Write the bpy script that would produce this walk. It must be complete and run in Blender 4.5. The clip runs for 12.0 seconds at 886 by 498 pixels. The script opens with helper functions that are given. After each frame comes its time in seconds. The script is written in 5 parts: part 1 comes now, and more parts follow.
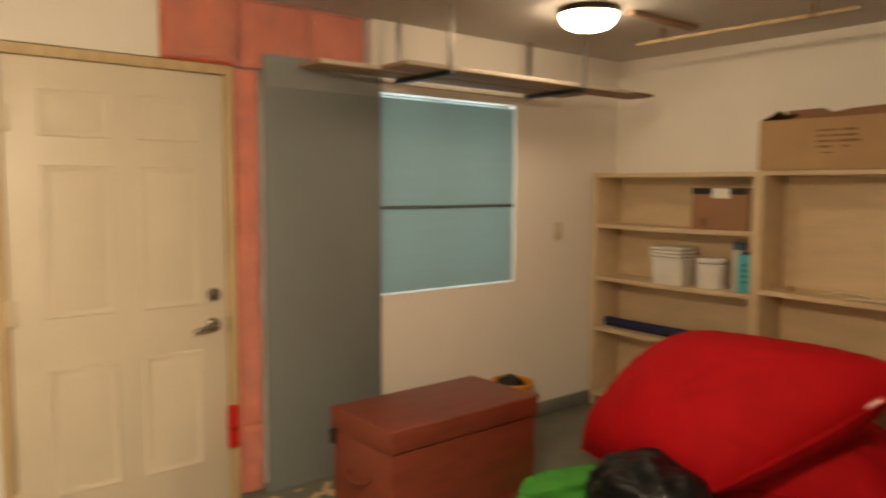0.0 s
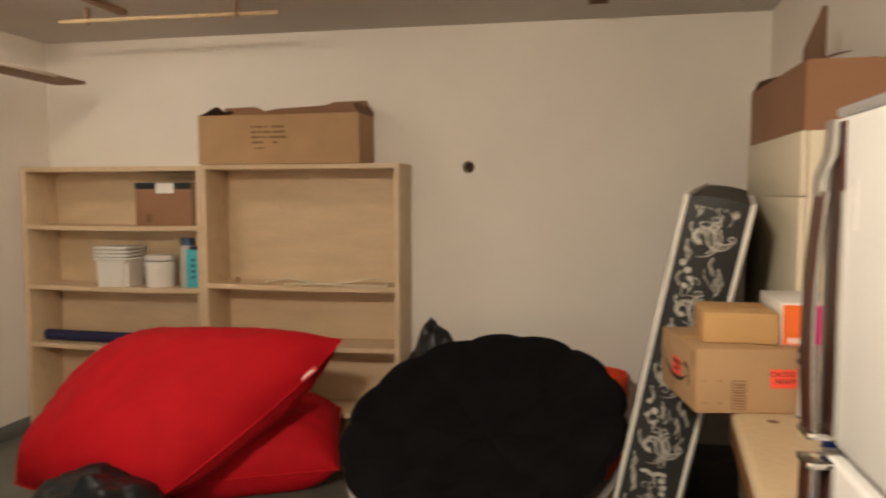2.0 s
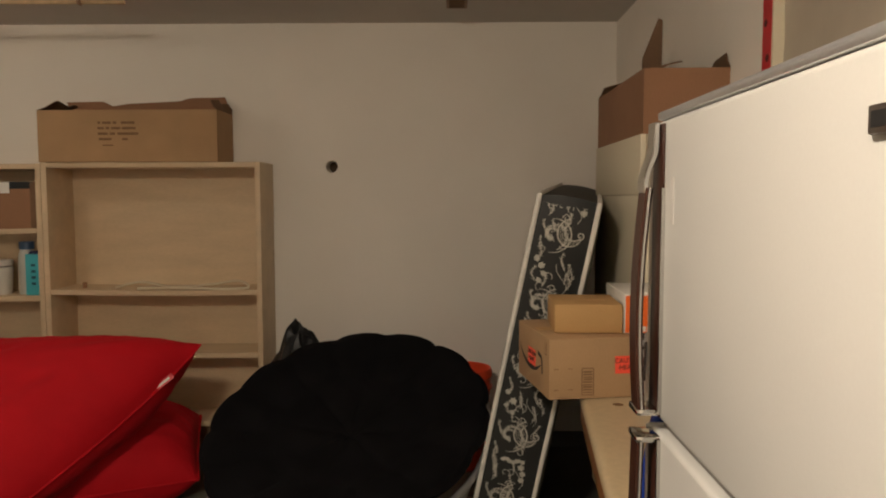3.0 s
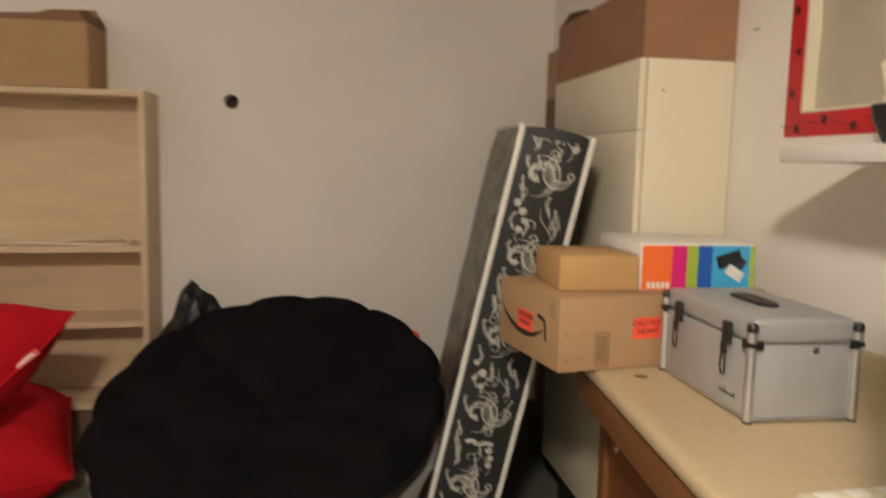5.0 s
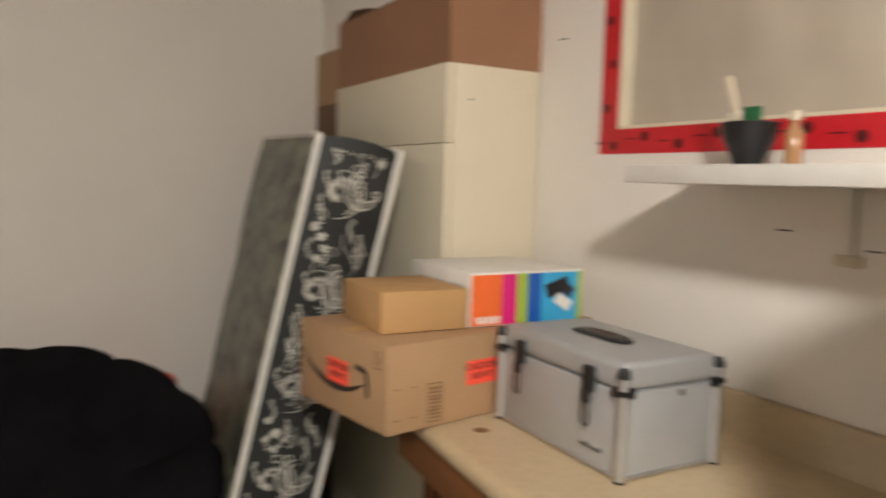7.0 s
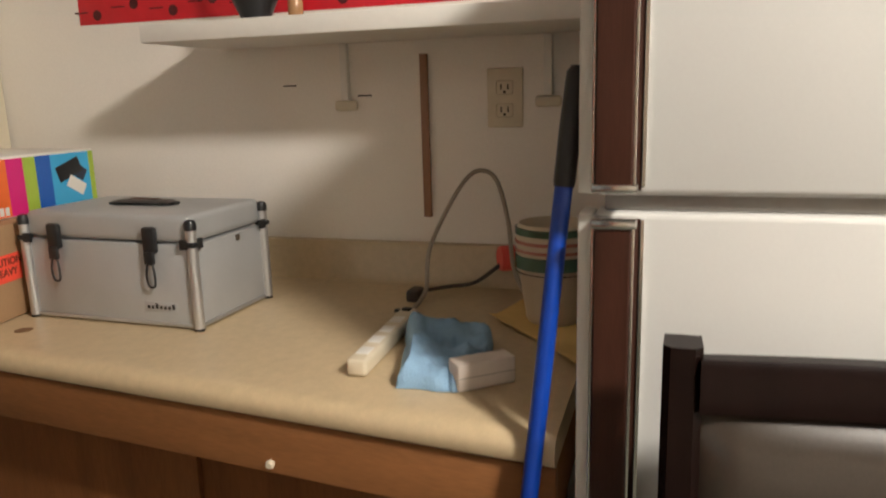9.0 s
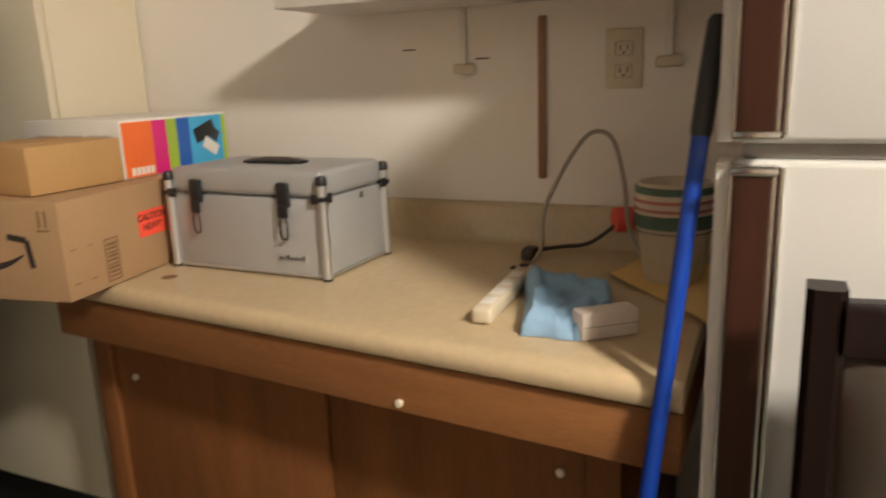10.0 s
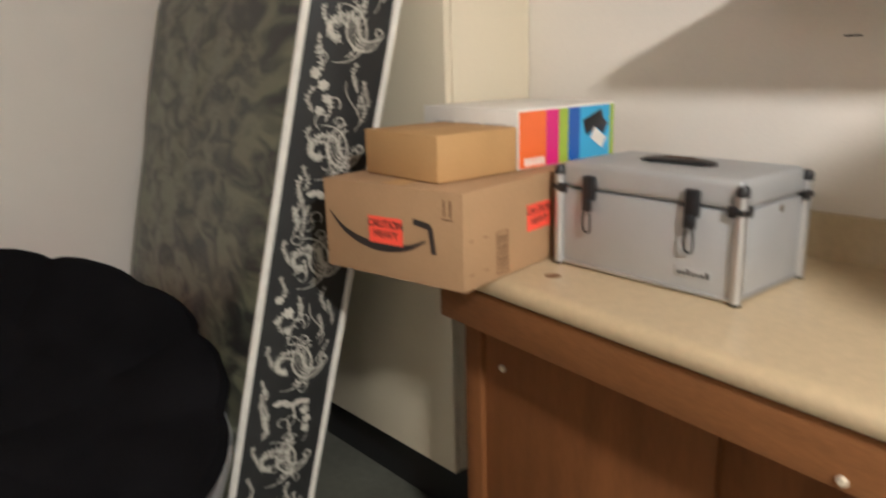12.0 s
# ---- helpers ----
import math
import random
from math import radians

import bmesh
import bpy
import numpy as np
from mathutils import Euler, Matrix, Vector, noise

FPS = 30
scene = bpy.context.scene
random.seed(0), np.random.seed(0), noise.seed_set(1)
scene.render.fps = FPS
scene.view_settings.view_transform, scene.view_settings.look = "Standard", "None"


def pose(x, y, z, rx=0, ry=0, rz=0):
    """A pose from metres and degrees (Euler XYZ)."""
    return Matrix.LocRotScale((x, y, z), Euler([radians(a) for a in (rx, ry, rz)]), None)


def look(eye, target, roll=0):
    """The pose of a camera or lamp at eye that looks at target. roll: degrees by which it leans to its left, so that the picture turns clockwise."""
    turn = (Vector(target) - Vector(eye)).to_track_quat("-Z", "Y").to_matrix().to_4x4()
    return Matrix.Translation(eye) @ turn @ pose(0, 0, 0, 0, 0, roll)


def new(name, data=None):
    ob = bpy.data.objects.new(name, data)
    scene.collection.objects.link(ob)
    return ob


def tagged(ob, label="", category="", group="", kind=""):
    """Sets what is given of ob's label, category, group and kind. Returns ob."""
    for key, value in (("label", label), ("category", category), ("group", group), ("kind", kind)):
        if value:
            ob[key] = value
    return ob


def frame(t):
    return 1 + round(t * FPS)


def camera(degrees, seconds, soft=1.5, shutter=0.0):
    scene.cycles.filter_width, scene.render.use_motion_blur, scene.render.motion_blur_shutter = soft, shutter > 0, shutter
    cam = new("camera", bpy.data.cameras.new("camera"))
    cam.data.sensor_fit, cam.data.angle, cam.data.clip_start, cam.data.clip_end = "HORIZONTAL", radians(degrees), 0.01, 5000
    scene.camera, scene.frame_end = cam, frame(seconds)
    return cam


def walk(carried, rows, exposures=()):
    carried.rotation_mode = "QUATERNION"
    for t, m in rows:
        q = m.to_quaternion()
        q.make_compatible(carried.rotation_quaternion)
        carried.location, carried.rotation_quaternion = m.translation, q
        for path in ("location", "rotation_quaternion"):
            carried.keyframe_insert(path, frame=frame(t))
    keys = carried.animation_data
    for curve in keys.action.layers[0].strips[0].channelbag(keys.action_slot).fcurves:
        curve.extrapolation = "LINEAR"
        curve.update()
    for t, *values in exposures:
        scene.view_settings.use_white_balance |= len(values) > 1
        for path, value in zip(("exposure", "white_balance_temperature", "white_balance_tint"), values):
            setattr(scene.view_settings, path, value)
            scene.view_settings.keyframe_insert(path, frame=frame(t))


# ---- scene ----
cam = camera(62.3, 12.0, soft=2.0, shutter=0.5)
PATH = [
    (0, (1.595, 1.242, 1.601), (0.051, 2.5, 1.429), 0.3),
    (0.5, (1.643, 1.318, 1.623), (0.441, 2.905, 1.433), 0.4),
    (1, (1.599, 1.328, 1.622), (0.723, 3.116, 1.432), 0.3),
    (1.5, (1.571, 1.313, 1.586), (0.957, 3.209, 1.415), 0.1),
    (2, (1.659, 1.416, 1.51), (1.274, 3.374, 1.368), 0.0),
    (2.5, (1.684, 1.407, 1.509), (1.542, 3.397, 1.369), -0.0),
    (3, (1.684, 1.398, 1.505), (1.654, 3.393, 1.364), -0.1),
    (3.2, (1.67, 1.403, 1.499), (1.642, 3.397, 1.347), -0.1),
    (4.8, (1.446, 1.843, 1.407), (1.66, 3.824, 1.232), 1.8),
    (5, (1.407, 1.887, 1.397), (1.736, 3.847, 1.168), 1.3),
    (5.5, (1.374, 2.007, 1.363), (1.844, 3.928, 1.07), 0.7),
    (6, (1.386, 2.164, 1.369), (1.856, 4.09, 1.1), 0.9),
    (6.5, (1.393, 2.242, 1.405), (1.941, 4.154, 1.195), 1.0),
    (7, (1.366, 2.258, 1.412), (2.348, 3.99, 1.226), 1.6),
    (7.5, (1.332, 2.269, 1.385), (2.857, 3.549, 1.192), 0.0),
    (7.7, (1.322, 2.266, 1.404), (2.963, 3.39, 1.193), 0.4),
    (9.3, (1.141, 2.367, 1.289), (3.01, 2.939, 0.863), -1.8),
    (9.5, (1.128, 2.366, 1.284), (2.977, 2.993, 0.85), -1.8),
    (10, (1.109, 2.395, 1.283), (2.876, 3.207, 0.816), -2.1),
    (10.5, (1.105, 2.424, 1.252), (2.772, 3.36, 0.663), -1.8),
    (11, (1.095, 2.468, 1.239), (2.643, 3.548, 0.576), -1.3),
    (11.5, (1.089, 2.545, 1.27), (2.52, 3.795, 0.645), -1.3),
    (12, (1.122, 2.611, 1.315), (2.4, 4.064, 0.811), -1.6),
]
walk(cam, [(t, look(eye, target, roll)) for t, eye, target, roll in PATH],
     exposures=((0.0, -0.30, 7050, 10), (0.5, 0.08, 6450, 10), (1.0, 0.2, 6200, 10), (1.5, 0.27, 5850, 10), (2.2, -0.04, 5800, 10), (3.0, -0.70, 5850, 10), (4.0, -0.18, 5600, 9), (5.0, 0.05, 5500, 8), (6.5, 0.18, 5200, 8), (7.7, 0.03, 5000, 8), (9.5, -0.08, 5300, 8), (10.0, 0.05, 5450, 8), (10.5, 0.08, 5800, 8), (11.0, 0.25, 5550, 8), (11.5, 0.38, 5250, 8), (12.0, 0.32, 4950, 8)))

# ---- light ----
world = bpy.data.worlds.new("sky")
scene.world = world
world.use_nodes = True
wn = world.node_tree
sky = wn.nodes.new("ShaderNodeTexSky")
sky.sky_type = "NISHITA"
sky.sun_disc = False
sky.sun_elevation, sky.sun_rotation = radians(35), radians(200)
wn.links.new(sky.outputs[0], wn.nodes["Background"].inputs[0])
wn.nodes["Background"].inputs[1].default_value = 0.12


# the two dome lamps: strength of the glow of their glass bowls
GLOW_WEST, GLOW_EAST = 34.0, 470.0
LAMP_TINT = (1.0, 0.80, 0.57)

# ---- materials ----
def material(name, color, rough=0.6, metal=0.0, vary=0.12, scale=6.0, fine=60.0, bump=0.08, depth=0.004, stretch=(1, 1, 1), gloss=0.5, rnd=0.0):
    """Two scales of colour variation and a fine relief, in object metres."""
    m = bpy.data.materials.new(name)
    m.use_nodes = True
    t = m.node_tree
    b = t.nodes["Principled BSDF"]
    b.inputs["Roughness"].default_value, b.inputs["Metallic"].default_value = rough, metal
    b.inputs["Specular IOR Level"].default_value = gloss
    co = t.nodes.new("ShaderNodeTexCoord")
    mp = t.nodes.new("ShaderNodeMapping")
    mp.inputs["Scale"].default_value = stretch
    t.links.new(co.outputs["Object"], mp.inputs[0])
    n1, n2 = t.nodes.new("ShaderNodeTexNoise"), t.nodes.new("ShaderNodeTexNoise")
    n1.inputs["Scale"].default_value, n2.inputs["Scale"].default_value = scale, fine
    n1.inputs["Detail"].default_value, n2.inputs["Detail"].default_value = 5, 4
    t.links.new(mp.outputs[0], n1.inputs["Vector"])
    t.links.new(mp.outputs[0], n2.inputs["Vector"])
    mix = t.nodes.new("ShaderNodeMath")
    mix.operation = "ADD"
    half = t.nodes.new("ShaderNodeMath")
    half.operation = "MULTIPLY"
    half.inputs[1].default_value = 0.5
    t.links.new(n2.outputs[0], half.inputs[0])
    t.links.new(n1.outputs[0], mix.inputs[0])
    t.links.new(half.outputs[0], mix.inputs[1])
    ramp = t.nodes.new("ShaderNodeValToRGB")
    ramp.color_ramp.elements[0].position, ramp.color_ramp.elements[1].position = 0.45, 1.05
    ramp.color_ramp.elements[0].color = (*[c * (1 - vary) for c in color], 1)
    ramp.color_ramp.elements[1].color = (*[min(1, c * (1 + vary)) for c in color], 1)
    t.links.new(mix.outputs[0], ramp.inputs[0])
    out = ramp.outputs[0]
    if rnd:
        info = t.nodes.new("ShaderNodeObjectInfo")
        hsv = t.nodes.new("ShaderNodeHueSaturation")
        mr = t.nodes.new("ShaderNodeMapRange")
        mr.inputs[3].default_value, mr.inputs[4].default_value = 1 - rnd, 1 + rnd
        t.links.new(info.outputs["Random"], mr.inputs[0])
        t.links.new(mr.outputs[0], hsv.inputs["Value"])
        t.links.new(out, hsv.inputs["Color"])
        out = hsv.outputs[0]
    t.links.new(out, b.inputs["Base Color"])
    bp = t.nodes.new("ShaderNodeBump")
    bp.inputs["Strength"].default_value, bp.inputs["Distance"].default_value = bump, depth
    t.links.new(n2.outputs[0], bp.inputs["Height"])
    t.links.new(bp.outputs[0], b.inputs["Normal"])
    return m


def extra(m, **values):
    b = m.node_tree.nodes["Principled BSDF"]
    for key, v in values.items():
        b.inputs[key.replace("_", " ")].default_value = v
    return m


M_WALL = material("wall_paint", (0.86, 0.81, 0.735), 0.75, vary=0.05, scale=1.3, fine=180, bump=0.25, depth=0.002)
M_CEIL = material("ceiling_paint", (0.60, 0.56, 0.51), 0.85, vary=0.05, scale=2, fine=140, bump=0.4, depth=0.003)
M_FLOOR = material("painted_concrete", (0.135, 0.136, 0.109), 0.42, vary=0.32, scale=2.2, fine=40, bump=0.12, depth=0.003)
M_BASE = material("grey_base_paint", (0.20, 0.21, 0.19), 0.5, vary=0.15, scale=5)
M_DOOR = material("cream_door_paint", (0.70, 0.62, 0.49), 0.42, vary=0.05, scale=3, fine=90, bump=0.06)
M_TRIM = material("raw_pine", (0.56, 0.42, 0.24), 0.6, vary=0.22, scale=4, fine=60, stretch=(6, 6, 0.8), bump=0.15)
M_PINK = material("pink_insulation", (0.70, 0.17, 0.09), 0.8, vary=0.25, scale=7, fine=50, bump=0.7, depth=0.02)
M_FILM = extra(material("clear_film", (0.9, 0.9, 0.9), 0.08, vary=0.02, scale=4, fine=14, bump=0.6, depth=0.03), Alpha=0.07)
M_GREYP = material("grey_panel_paint", (0.205, 0.225, 0.225), 0.5, vary=0.08, scale=1.6, fine=120, bump=0.05)
M_SHADE = material("blue_grey_shade", (0.31, 0.40, 0.41), 0.7, vary=0.06, scale=2, fine=300, bump=0.1, stretch=(1, 1, 12))
M_MAPLE = material("maple_laminate", (0.63, 0.485, 0.31), 0.45, vary=0.10, scale=3, fine=40, bump=0.03, stretch=(1, 4, 4))
M_CARD = material("cardboard", (0.40, 0.25, 0.125), 0.8, vary=0.10, scale=5, fine=140, bump=0.12, depth=0.002, rnd=0.05)
M_CARDD = material("brown_cardboard", (0.30, 0.155, 0.08), 0.75, vary=0.12, scale=4, fine=120, bump=0.12, depth=0.002)
M_CARDY = material("golden_cardboard", (0.47, 0.285, 0.11), 0.75, vary=0.08, scale=5, fine=140, bump=0.1, depth=0.002)
M_DARKCARD = material("dark_brown_card", (0.17, 0.10, 0.055), 0.85, vary=0.15, scale=5, fine=120)
M_RED = material("red_nylon", (0.48, 0.006, 0.012), 0.75, vary=0.10, scale=4, fine=220, bump=0.15, depth=0.002, gloss=0.15)
M_BLACKF = material("black_velour", (0.0055, 0.0052, 0.006), 0.95, vary=0.4, scale=7, fine=260, bump=0.4, depth=0.004, gloss=0.08)
M_BLACKP = material("black_plastic_bag", (0.010, 0.010, 0.011), 0.36, vary=0.3, scale=5, fine=12, bump=0.35, depth=0.02, gloss=0.3)
M_BLACK = material("black_plastic", (0.015, 0.015, 0.016), 0.38, vary=0.2, scale=20, fine=150, bump=0.05)
M_GREEN = material("green_cloth", (0.05, 0.30, 0.035), 0.7, vary=0.2, scale=8, fine=120, bump=0.3)
M_TRUNK = material("red_brown_painted_wood", (0.19, 0.040, 0.021), 0.45, vary=0.2, scale=4, fine=50, stretch=(5, 1, 5), bump=0.1)
M_SILVER = material("brushed_aluminium", (0.62, 0.62, 0.62), 0.42, 0.85, vary=0.06, scale=8, fine=260, bump=0.06)
M_CASE = material("silver_case_panel", (0.47, 0.475, 0.475), 0.5, 0.35, vary=0.05, scale=10, fine=300, bump=0.12, depth=0.001)
M_CHROME = material("chrome", (0.60, 0.59, 0.57), 0.14, 1.0, vary=0.04, scale=12, bump=0.01)
M_NICKEL = material("dark_nickel", (0.25, 0.22, 0.19), 0.3, 0.9, vary=0.1, scale=20)
M_FRIDGE = material("white_enamel", (0.58, 0.57, 0.54), 0.38, vary=0.03, scale=2, fine=220, bump=0.10, depth=0.001)
M_CREAM = material("cream_melamine", (0.73, 0.66, 0.50), 0.5, vary=0.04, scale=2, fine=120, bump=0.04)
M_WALNUT = material("dark_walnut", (0.040, 0.015, 0.009), 0.32, vary=0.35, scale=5, fine=60, stretch=(9, 9, 0.7), bump=0.05, gloss=0.25)
M_CABW = material("brown_oak_veneer", (0.18, 0.072, 0.022), 0.5, vary=0.28, scale=3, fine=55, stretch=(5, 5, 0.6), bump=0.10, gloss=0.2)
M_APRON = material("red_brown_wood_edge", (0.23, 0.10, 0.033), 0.5, vary=0.25, scale=3, fine=55, stretch=(5, 0.6, 5), bump=0.10, gloss=0.2)
M_COUNTER = material("speckled_beige_laminate", (0.54, 0.425, 0.255), 0.36, vary=0.08, scale=60, fine=260, bump=0.06, depth=0.001)
M_ESPRESSO = material("espresso_wood", (0.008, 0.0038, 0.003), 0.24, vary=0.25, scale=5, fine=60, stretch=(6, 6, 1), bump=0.03, gloss=0.12)
M_LEATHER = material("brown_leather", (0.040, 0.031, 0.023), 0.22, vary=0.15, scale=5, fine=320, bump=0.06, depth=0.002, gloss=0.6)
M_BLUE = material("blue_metal_tube", (0.008, 0.045, 0.34), 0.33, vary=0.12, scale=8, fine=90, bump=0.03)
M_BLUEROLL = material("navy_fabric", (0.012, 0.016, 0.065), 0.8, vary=0.2, scale=10, fine=180, bump=0.3)
M_WHITE = material("white_plastic", (0.80, 0.77, 0.71), 0.4, vary=0.04, scale=8, bump=0.04)
M_IVORY = material("ivory_plastic", (0.66, 0.58, 0.43), 0.4, vary=0.05, scale=12, bump=0.03)
M_SHELFW = material("white_shelf_paint", (0.80, 0.77, 0.71), 0.45, vary=0.05, scale=4, bump=0.08)
M_TURQ = material("turquoise_plastic", (0.07, 0.42, 0.50), 0.45, vary=0.08, scale=10)
M_CLEARP = material("hazy_plastic", (0.48, 0.47, 0.42), 0.3, vary=0.06, scale=10)
M_ORANGE = material("orange_bucket_plastic", (0.75, 0.30, 0.03), 0.4, vary=0.08, scale=8)
M_REDORANGE = material("red_orange_plastic", (0.68, 0.07, 0.02), 0.4, vary=0.08, scale=8)
M_TAPE = material("red_sheathing_tape", (0.55, 0.012, 0.02), 0.35, vary=0.12, scale=9, fine=50, bump=0.25, depth=0.003)
M_TAPEINK = material("dark_ink", (0.07, 0.006, 0.008), 0.5, vary=0.15, scale=20)
M_INK = material("black_ink", (0.03, 0.022, 0.018), 0.7, vary=0.2, scale=30)
M_BARINK = material("brown_print_ink", (0.20, 0.11, 0.05), 0.75, vary=0.15, scale=30)
M_STICKER = material("fluorescent_red_label", (0.95, 0.10, 0.05), 0.5, vary=0.05, scale=10)
M_POLY = material("taut_poly_sheet", (0.50, 0.44, 0.35), 0.3, vary=0.10, scale=3, fine=11, bump=0.15, depth=0.008)
M_TOWEL = material("light_blue_microfibre", (0.27, 0.42, 0.60), 0.9, vary=0.12, scale=12, fine=320, bump=0.5, depth=0.003)
M_GREYPL = material("pale_grey_box", (0.70, 0.63, 0.57), 0.55, vary=0.06, scale=12)
M_CORD = material("grey_cord", (0.36, 0.31, 0.24), 0.5, vary=0.08, scale=20)
M_DARKCORD = material("dark_cord", (0.05, 0.04, 0.035), 0.5, vary=0.1, scale=20)
M_PAPER = material("tan_paper", (0.78, 0.56, 0.20), 0.8, vary=0.08, scale=8)
M_CERAM = material("cream_ceramic", (0.62, 0.52, 0.37), 0.28, vary=0.06, scale=8)
M_CERGREEN = material("green_glaze", (0.06, 0.12, 0.075), 0.25, vary=0.15, scale=12)
M_CERRED = material("rose_glaze", (0.42, 0.16, 0.12), 0.25, vary=0.12, scale=12)
M_ZINC = material("galvanised_strap", (0.30, 0.28, 0.26), 0.45, 0.6, vary=0.12, scale=15)
M_PLANK = material("weathered_plank", (0.30, 0.19, 0.12), 0.65, vary=0.25, scale=4, fine=45, stretch=(5, 0.7, 5), bump=0.25)
M_PLANKE = material("pale_plank_edge", (0.58, 0.50, 0.40), 0.6, vary=0.2, scale=4, fine=45, stretch=(5, 0.7, 5), bump=0.2)
M_BRONZE = material("dark_bronze", (0.06, 0.045, 0.035), 0.35, 0.6, vary=0.1, scale=15)
M_PIPING = material("white_piping", (0.72, 0.70, 0.64), 0.6, vary=0.08, scale=30)
M_DAMASK = material("black_damask", (0.014, 0.015, 0.014), 0.6, vary=0.3, scale=9, fine=200, bump=0.25, depth=0.003)
M_THREAD = material("silver_embroidery", (0.46, 0.44, 0.38), 0.5, vary=0.25, scale=40, fine=300, bump=0.3, depth=0.002)
M_HOLE = material("dark_void", (0.10, 0.06, 0.035), 0.9, vary=0.2, scale=10)


def colored(name, rgb, rough=0.4):
    return material(name, rgb, rough, vary=0.05, scale=12, bump=0.03)


def glowing(name, rgb, strength):
    m = bpy.data.materials.new(name)
    m.use_nodes = True
    b = m.node_tree.nodes["Principled BSDF"]
    b.inputs["Base Color"].default_value = (*rgb, 1)
    b.inputs["Emission Color"].default_value = (*rgb, 1)
    b.inputs["Emission Strength"].default_value = strength
    return m


M_GLOBE_WEST = glowing("lit_opal_glass", LAMP_TINT, GLOW_WEST)
M_GLOBE_EAST = glowing("lit_opal_glass_near", LAMP_TINT, GLOW_EAST)
M_GLASS = extra(material("window_glass", (0.9, 0.95, 0.95), 0.05, vary=0.01, scale=2, bump=0.0), Transmission_Weight=1.0, IOR=1.45)


def damask_back():
    """Black ticking with a pale printed scroll, for the broad side of the mattress."""
    m = material("damask_print", (0.022, 0.023, 0.022), 0.42, vary=0.3, scale=9, fine=200, bump=0.25, depth=0.003)
    t = m.node_tree
    b = t.nodes["Principled BSDF"]
    src = b.inputs["Base Color"].links[0].from_socket
    co = t.nodes.new("ShaderNodeTexCoord")
    n = t.nodes.new("ShaderNodeTexNoise")
    n.inputs["Scale"].default_value, n.inputs["Detail"].default_value, n.inputs["Distortion"].default_value = 16.0, 4.5, 1.0
    mp = t.nodes.new("ShaderNodeMapping")
    mp.inputs["Scale"].default_value = (1, 0.34, 0.9)
    t.links.new(co.outputs["Object"], mp.inputs[0])
    t.links.new(mp.outputs[0], n.inputs["Vector"])
    r = t.nodes.new("ShaderNodeValToRGB")
    e = r.color_ramp.elements
    e[0].position, e[1].position = 0.38, 0.60
    e[0].color, e[1].color = (0, 0, 0, 1), (1, 1, 1, 1)
    t.links.new(n.outputs[0], r.inputs[0])
    mx = t.nodes.new("ShaderNodeMixRGB")
    mx.inputs[2].default_value = (0.175, 0.18, 0.115, 1)
    t.links.new(r.outputs[0], mx.inputs[0])
    t.links.new(src, mx.inputs[1])
    t.links.new(mx.outputs[0], b.inputs["Base Color"])
    return m


M_PRINT = damask_back()


def translucent(m, share, tint):
    """Cloth that also lets light through from behind."""
    t = m.node_tree
    out = t.nodes["Material Output"]
    tr = t.nodes.new("ShaderNodeBsdfTranslucent")
    tr.inputs["Color"].default_value = (*tint, 1)
    mx = t.nodes.new("ShaderNodeMixShader")
    mx.inputs[0].default_value = share
    t.links.new(t.nodes["Principled BSDF"].outputs[0], mx.inputs[1])
    t.links.new(tr.outputs[0], mx.inputs[2])
    t.links.new(mx.outputs[0], out.inputs["Surface"])


translucent(M_SHADE, 0.30, (0.62, 0.78, 0.74))


# ---- shape helpers ----
def box(bm, x0, x1, y0, y1, z0, z1, bevel=0.0, seg=2, m=None):
    """A block between the given bounds, with rounded edges, added to bm."""
    r = bmesh.ops.create_cube(bm, size=1)
    vs = r["verts"]
    mat = Matrix.Translation(((x0 + x1) / 2, (y0 + y1) / 2, (z0 + z1) / 2)) @ Matrix.Diagonal((abs(x1 - x0), abs(y1 - y0), abs(z1 - z0), 1))
    bmesh.ops.transform(bm, matrix=(m @ mat) if m else mat, verts=vs)
    if bevel:
        es = list({e for v in vs for e in v.link_edges})
        bmesh.ops.bevel(bm, geom=es, offset=bevel, segments=seg, profile=0.5, affect="EDGES")
    return bm


def block(*a, **k):
    return box(bmesh.new(), *a, **k)


def stepped(y0, y1, z0, z1, steps):
    """A panel moulding facing +x: rectangles (inset, x) joined from the outside in, closed by the last."""
    bm = bmesh.new()
    rings = [[bm.verts.new((x, y, z)) for y, z in ((y0 + i, z0 + i), (y1 - i, z0 + i), (y1 - i, z1 - i), (y0 + i, z1 - i))] for i, x in steps]
    for a, b in zip(rings, rings[1:]):
        for k in range(4):
            bm.faces.new((a[k], a[(k + 1) % 4], b[(k + 1) % 4], b[k]))
    bm.faces.new(rings[-1])
    bm.faces.new(rings[0][::-1])
    bmesh.ops.recalc_face_normals(bm, faces=bm.faces)
    return bm


def bowed(x0, x1, y0, y1, z0, z1, sag, n=12):
    """A board along x that hangs through by sag in its middle."""
    bm = bmesh.new()
    rows = []
    for i in range(n + 1):
        f = i / n
        d = -sag * math.sin(math.pi * f)
        rows.append([bm.verts.new((x0 + (x1 - x0) * f, y, z + d)) for y, z in ((y0, z0), (y1, z0), (y1, z1), (y0, z1))])
    for a, b in zip(rows, rows[1:]):
        for k in range(4):
            bm.faces.new((a[k], a[(k + 1) % 4], b[(k + 1) % 4], b[k]))
    bm.faces.new(rows[0][::-1])
    bm.faces.new(rows[-1])
    bmesh.ops.recalc_face_normals(bm, faces=bm.faces)
    return bm


